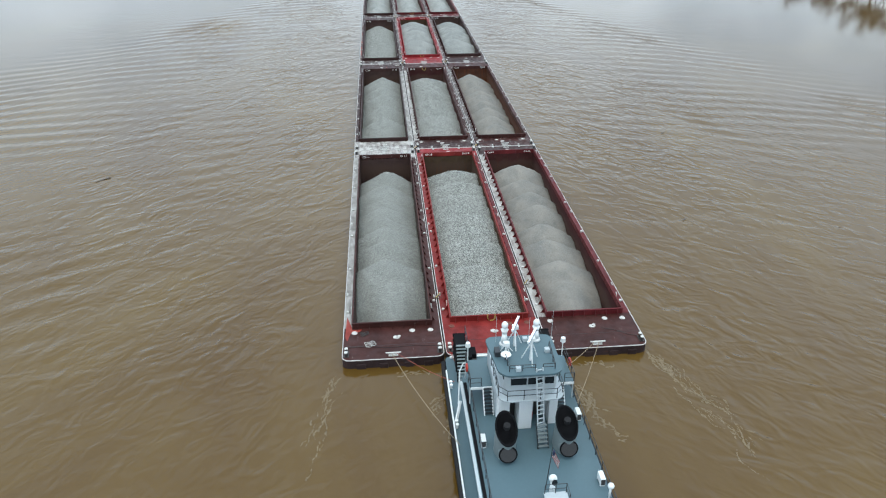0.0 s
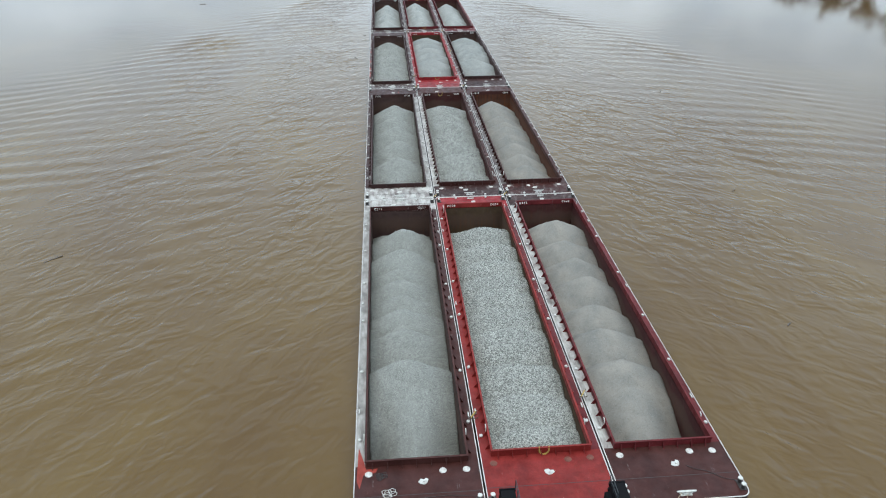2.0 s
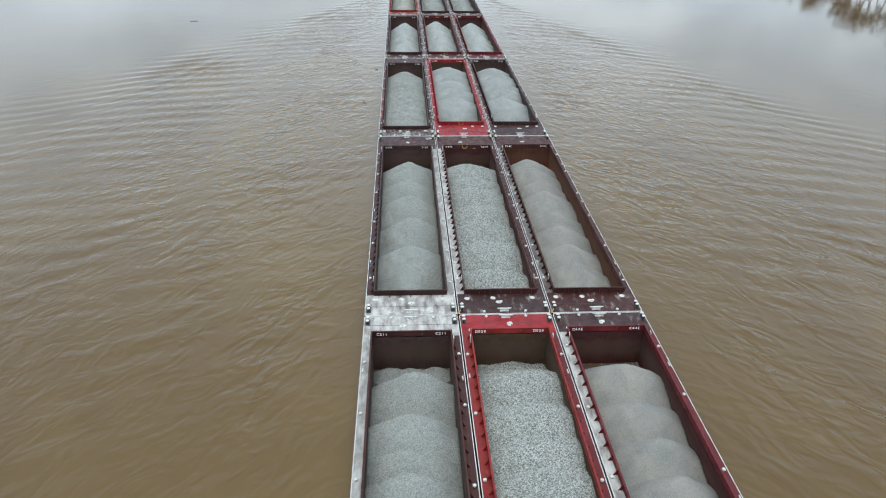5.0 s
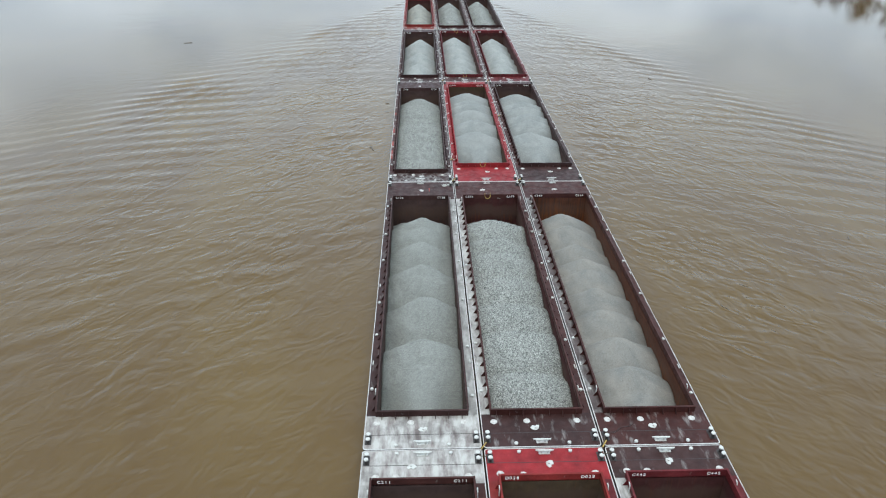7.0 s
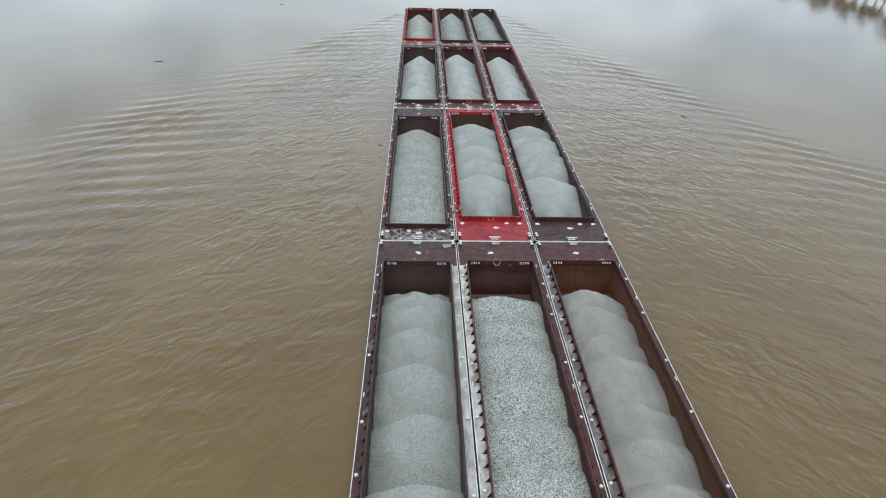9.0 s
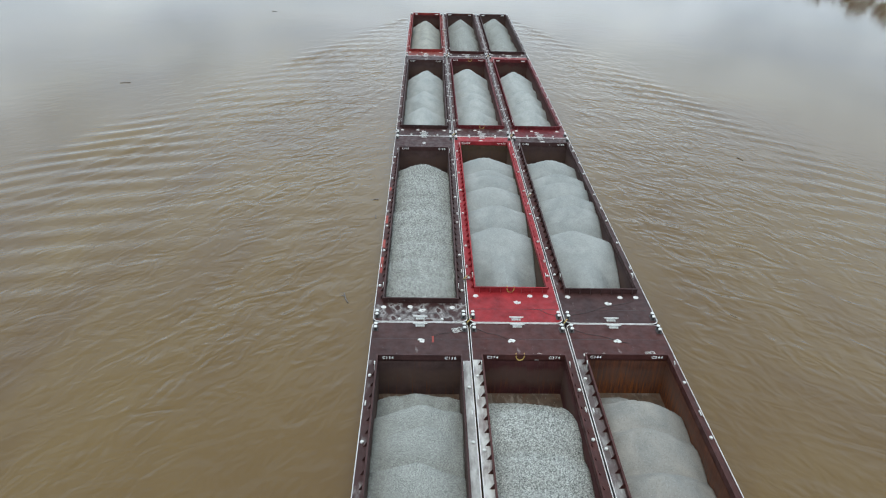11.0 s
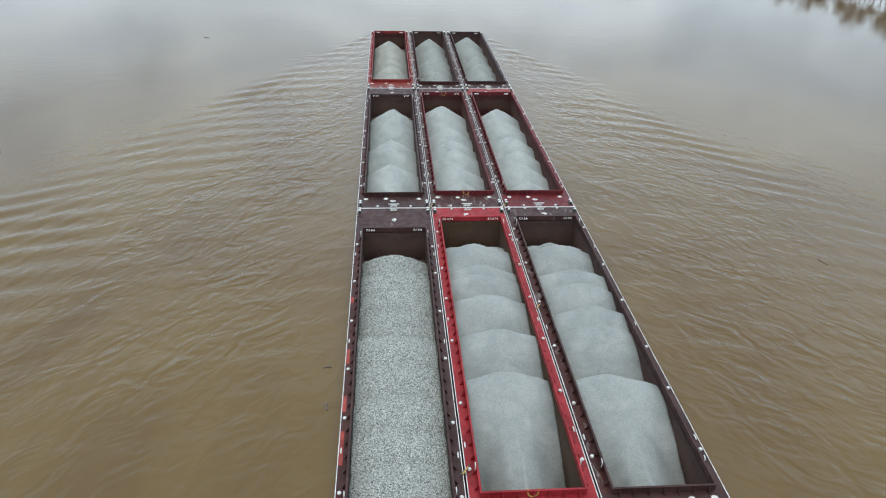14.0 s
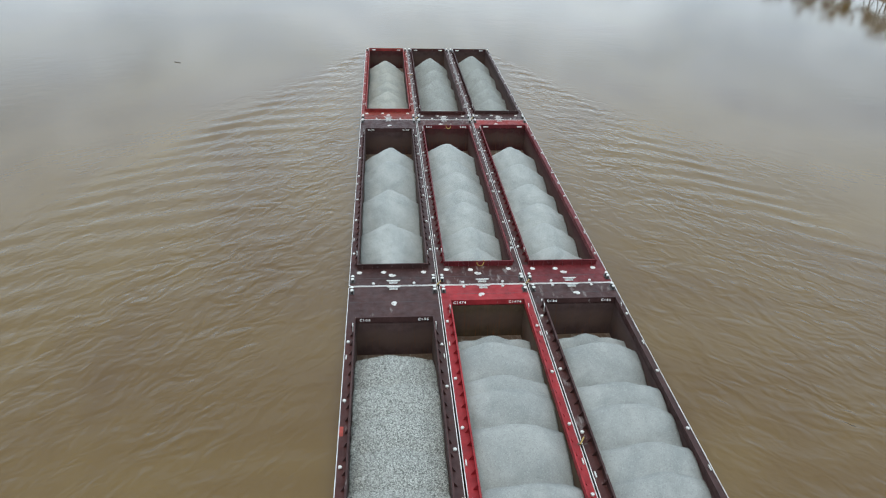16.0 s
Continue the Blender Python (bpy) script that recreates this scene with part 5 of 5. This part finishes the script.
# ---------------------------------------------------------------- foam and drift
def foam():
    n = Nodes("tan_foam", 0.8)
    at = n.place()
    m = n.done(n.mix(n.ramp(n.noise(at, 3, 5), (0.35, 0), (0.65, 1)), (0.085, 0.058, 0.025), (0.165, 0.124, 0.072)))
    rng = random.Random(12)
    bm = bmesh.new()

    def blob(x, y, r, stretch, turn):
        k = 9
        c, s = math.cos(turn), math.sin(turn)
        ring = []
        for i in range(k):
            a = 2 * math.pi * i / k
            q = r * rng.uniform(0.45, 1.1)
            u, v = q * math.cos(a), q * stretch * math.sin(a)
            ring.append((x + c * u - s * v, y + s * u + c * v))
        z = 0.03
        lo = [bm.verts.new((px, py, 0.004)) for px, py in ring]
        mid = bm.verts.new((x, y, z))
        for i in range(k):
            bm.faces.new((lo[i], lo[(i + 1) % k], mid))

    trails = (((32.2, 0.5), (37.0, -14), 1.0, 150), ((31.9, 1.0), (34.5, -7), 0.7, 110), ((33.6, -5), (38.5, -22), 1.3, 90), ((-0.2, 0.5), (-2.2, -8), 0.6, 70), ((-0.6, -2), (-3.4, -17), 0.9, 60), ((22.4, -3.0), (24.6, -11), 0.9, 150), ((22.3, -2.5), (22.9, -8.5), 0.35, 160), ((23.4, -9), (27.0, -13), 0.8, 60),
              ((22.2, -1), (22.6, -7), 0.5, 50), ((10.0, -3), (8.6, -9), 0.7, 45), ((10.1, -2), (9.9, -14), 0.4, 40), ((9.0, -0.8), (4.0, -2.0), 0.5, 25), ((24, -0.8), (29, -2), 0.5, 25))
    for (x0, y0), (x1, y1), spread, count in trails:
        along = Vector((x1 - x0, y1 - y0))
        over = Vector((-along.y, along.x)).normalized()
        for strand in range(max(3, count // 10)):
            base, start, reach = rng.gauss(0, 0.4) * spread, rng.uniform(0, 0.5), rng.uniform(0.2, 0.55)
            last = None
            for k in range(60):
                u = start + reach * k / 59
                if u > 1:
                    break
                w = base + spread * (0.8 + u) * 1.1 * noise.noise((u * 5 + strand * 7.3, x0 + y1, 0.5)) + 0.25 * noise.noise((u * 19, strand * 3.7, x0))
                p = Vector((x0, y0)) + along * u + over * w
                if last is not None and rng.random() < 0.8 * (1 - 0.5 * u) and noise.noise((u * 9, strand * 2.1, y0)) > -0.15:
                    d = p - last
                    blob(p.x, p.y, rng.uniform(0.025, 0.09) * (1.7 if rng.random() < 0.3 else 1.0), rng.uniform(1.2, 3.5), math.atan2(d.y, d.x) - math.pi / 2 + rng.gauss(0, 0.25))
                last = p
    MOVERS.append(tagged(new("foam", mesh_of(bm, "foam", m, True)), "streaks of tan foam trailing from the barge corners", "foam", kind="stuff"))


foam()
BARK = plain("grey_brown_bark", (0.10, 0.085, 0.075), 0.9, 0, 0.3, (0.20, 0.18, 0.16), 4)


def drift():
    rng = random.Random(3)
    for x, y, l in ((-40.6, 52.6, 2.4), (-1.5, 179.6, 0.9), (66.0, 121.0, 0.9), (-3.6, 158.0, 2.2), (62, 205, 1.6), (-62, 245, 2.2), (-1.9, 185.5, 0.8), (-45, 330, 2.0), (58, 66, 1.0), (48, 30, 0.7)):
        a = rng.uniform(0, 3.1)
        bm = bmesh.new()
        d = Vector((math.cos(a), math.sin(a), 0))
        e = Vector((-d.y, d.x, 0))
        c = Vector((x, y, 0.04))
        tube(bm, [c - d * l / 2, c - d * l * 0.1 + e * 0.1, c + d * l / 2 + Vector((0, 0, 0.05))], 0.07, 6)
        tube(bm, [c + d * l * 0.1, c + d * l * 0.3 + e * 0.35 * l * 0.5 + Vector((0, 0, 0.08))], 0.04, 5)
        tagged(new("driftwood", mesh_of(bm, "driftwood", BARK)), "dark wet branch drifting on the river", "driftwood", "driftwood")


drift()


# ---------------------------------------------------------------- wooded bank, seen mirrored in the water
def bank():
    n = Nodes("bank_soil", 0.95)
    at = n.place()
    soil = n.done(n.mix(n.ramp(n.noise(at, 0.25, 7, 0.65), (0.35, 0), (0.65, 1)), (0.075, 0.054, 0.037), (0.13, 0.10, 0.07)), None, n.bump(n.noise(at, 0.8, 5), 0.6, 0.4))
    bm = bmesh.new()
    xs = [204, 208, 214, 222, 238, 280, 430, 900]
    zs = [-0.6, 0.8, 3.4, 5.4, 6.0, 6.2, 7.0, 9.0]
    g = []
    for j in range(71):
        y = -600 + 30 * j
        g.append([bm.verts.new((x + (6 * noise.noise((0.02 * y, i * 0.5, 2)) if i < 6 else 0), y, z + (0.5 * noise.noise((0.05 * y, i, 5)) if i else 0))) for i, (x, z) in enumerate(zip(xs, zs))])
    for a, b in zip(g, g[1:]):
        for i in range(len(xs) - 1):
            bm.faces.new((a[i], a[i + 1], b[i + 1], b[i]))
    tagged(new("ground", mesh_of(bm, "ground", soil, True)), "low muddy wooded river bank", "bank", kind="structure")


bank()
LEAF = plain("winter_twigs", (0.055, 0.042, 0.039), 0.9, 0, 0.4, (0.075, 0.059, 0.052), 1)


def tree(seed):
    rng = random.Random(seed)
    h = rng.uniform(15, 20)
    t = tagged(new("tree"), "bare brown winter tree on the river bank", "tree", "trees on the bank")
    bm = bmesh.new()
    tips = []

    def limb(p, d, length, r, level):
        pts, rad = [p], [r]
        for i in range(4):
            d = (d + Vector((rng.gauss(0, 0.14), rng.gauss(0, 0.14), rng.gauss(0.04, 0.08)))).normalized()
            p = p + d * length / 4
            pts.append(p)
            rad.append(r * (1 - 0.2 * (i + 1)))
        rings = []
        for q, rr in zip(pts, rad):
            w = d.to_track_quat("Z", "Y")
            rings.append([q + w @ Vector((rr * math.cos(a), rr * math.sin(a), 0)) for a in (0, 1.26, 2.51, 3.77, 5.03)])
        loft(bm, rings)
        if level < 2:
            for i in range(5 if level == 0 else 4):
                k = rng.randint(2, 4)
                a = rng.uniform(0, 6.28)
                out = (d * 0.75 + Vector((math.cos(a), math.sin(a), 0.25)) * 0.75).normalized()
                limb(pts[k], out, length * rng.uniform(0.42, 0.62), rad[k] * 0.6, level + 1)
        else:
            tips.extend(pts[2:])

    limb(Vector((0, 0, -0.3)), Vector((0, 0, 1)), h * 0.55, 0.32, 0)
    part("trunk", bm, BARK, t)
    bm = bmesh.new()
    for p in tips:
        for _ in range(14):
            q = p + Vector((rng.gauss(0, 0.7), rng.gauss(0, 0.7), rng.gauss(0.2, 0.6)))
            d = Vector((rng.gauss(0, 1), rng.gauss(0, 1), rng.gauss(0.6, 0.8))).normalized()
            e = d.cross(Vector((rng.random(), rng.random(), rng.random()))).normalized() * rng.uniform(0.04, 0.11)
            l = rng.uniform(0.4, 1.1)
            bm.faces.new([bm.verts.new(v) for v in (q - e, q + e, q + d * l + e * 0.3, q + d * l - e * 0.3)])
    part("crown", bm, LEAF, t)
    return t


def woods():
    rng = random.Random(21)
    kinds = [tree(s) for s in (1, 2, 3, 4)]
    spots = [(216 + rng.uniform(-4, 5) + (0, 8, 4, 13)[k % 4], 120 + 2.9 * k + rng.uniform(-2, 2)) for k in range(190)]
    spots = [(x, y) for x, y in spots if not 270 < y < 285]
    for k, (x, y) in enumerate(spots):
        m = pose(x, y, 3.2 + (2.0 if x > 222 else 0.0), 0, 0, rng.uniform(0, 360))
        if y > 375:
            m = m @ Matrix.Scale(rng.uniform(0.75, 1.0), 4)
        if k < 4:
            kinds[k].matrix_basis = m
        else:
            copy_thing(kinds[rng.randrange(4)], m)


woods()


# ---------------------------------------------------------------- motion
def motions():
    """All of the tow travels on together."""
    for ob in MOVERS:
        m = ob.matrix_basis.copy()
        walk(ob, [(t, pose(0, TOW_SPEED * t, 0) @ m) for t in (0.0, 8.0, 16.0)])
    for ob, (x, y, z), turn in SPINNERS:
        walk(ob, [(0.5 * k, pose(x, y, z, 0, 0, turn - 74 * k)) for k in range(33)])


motions()
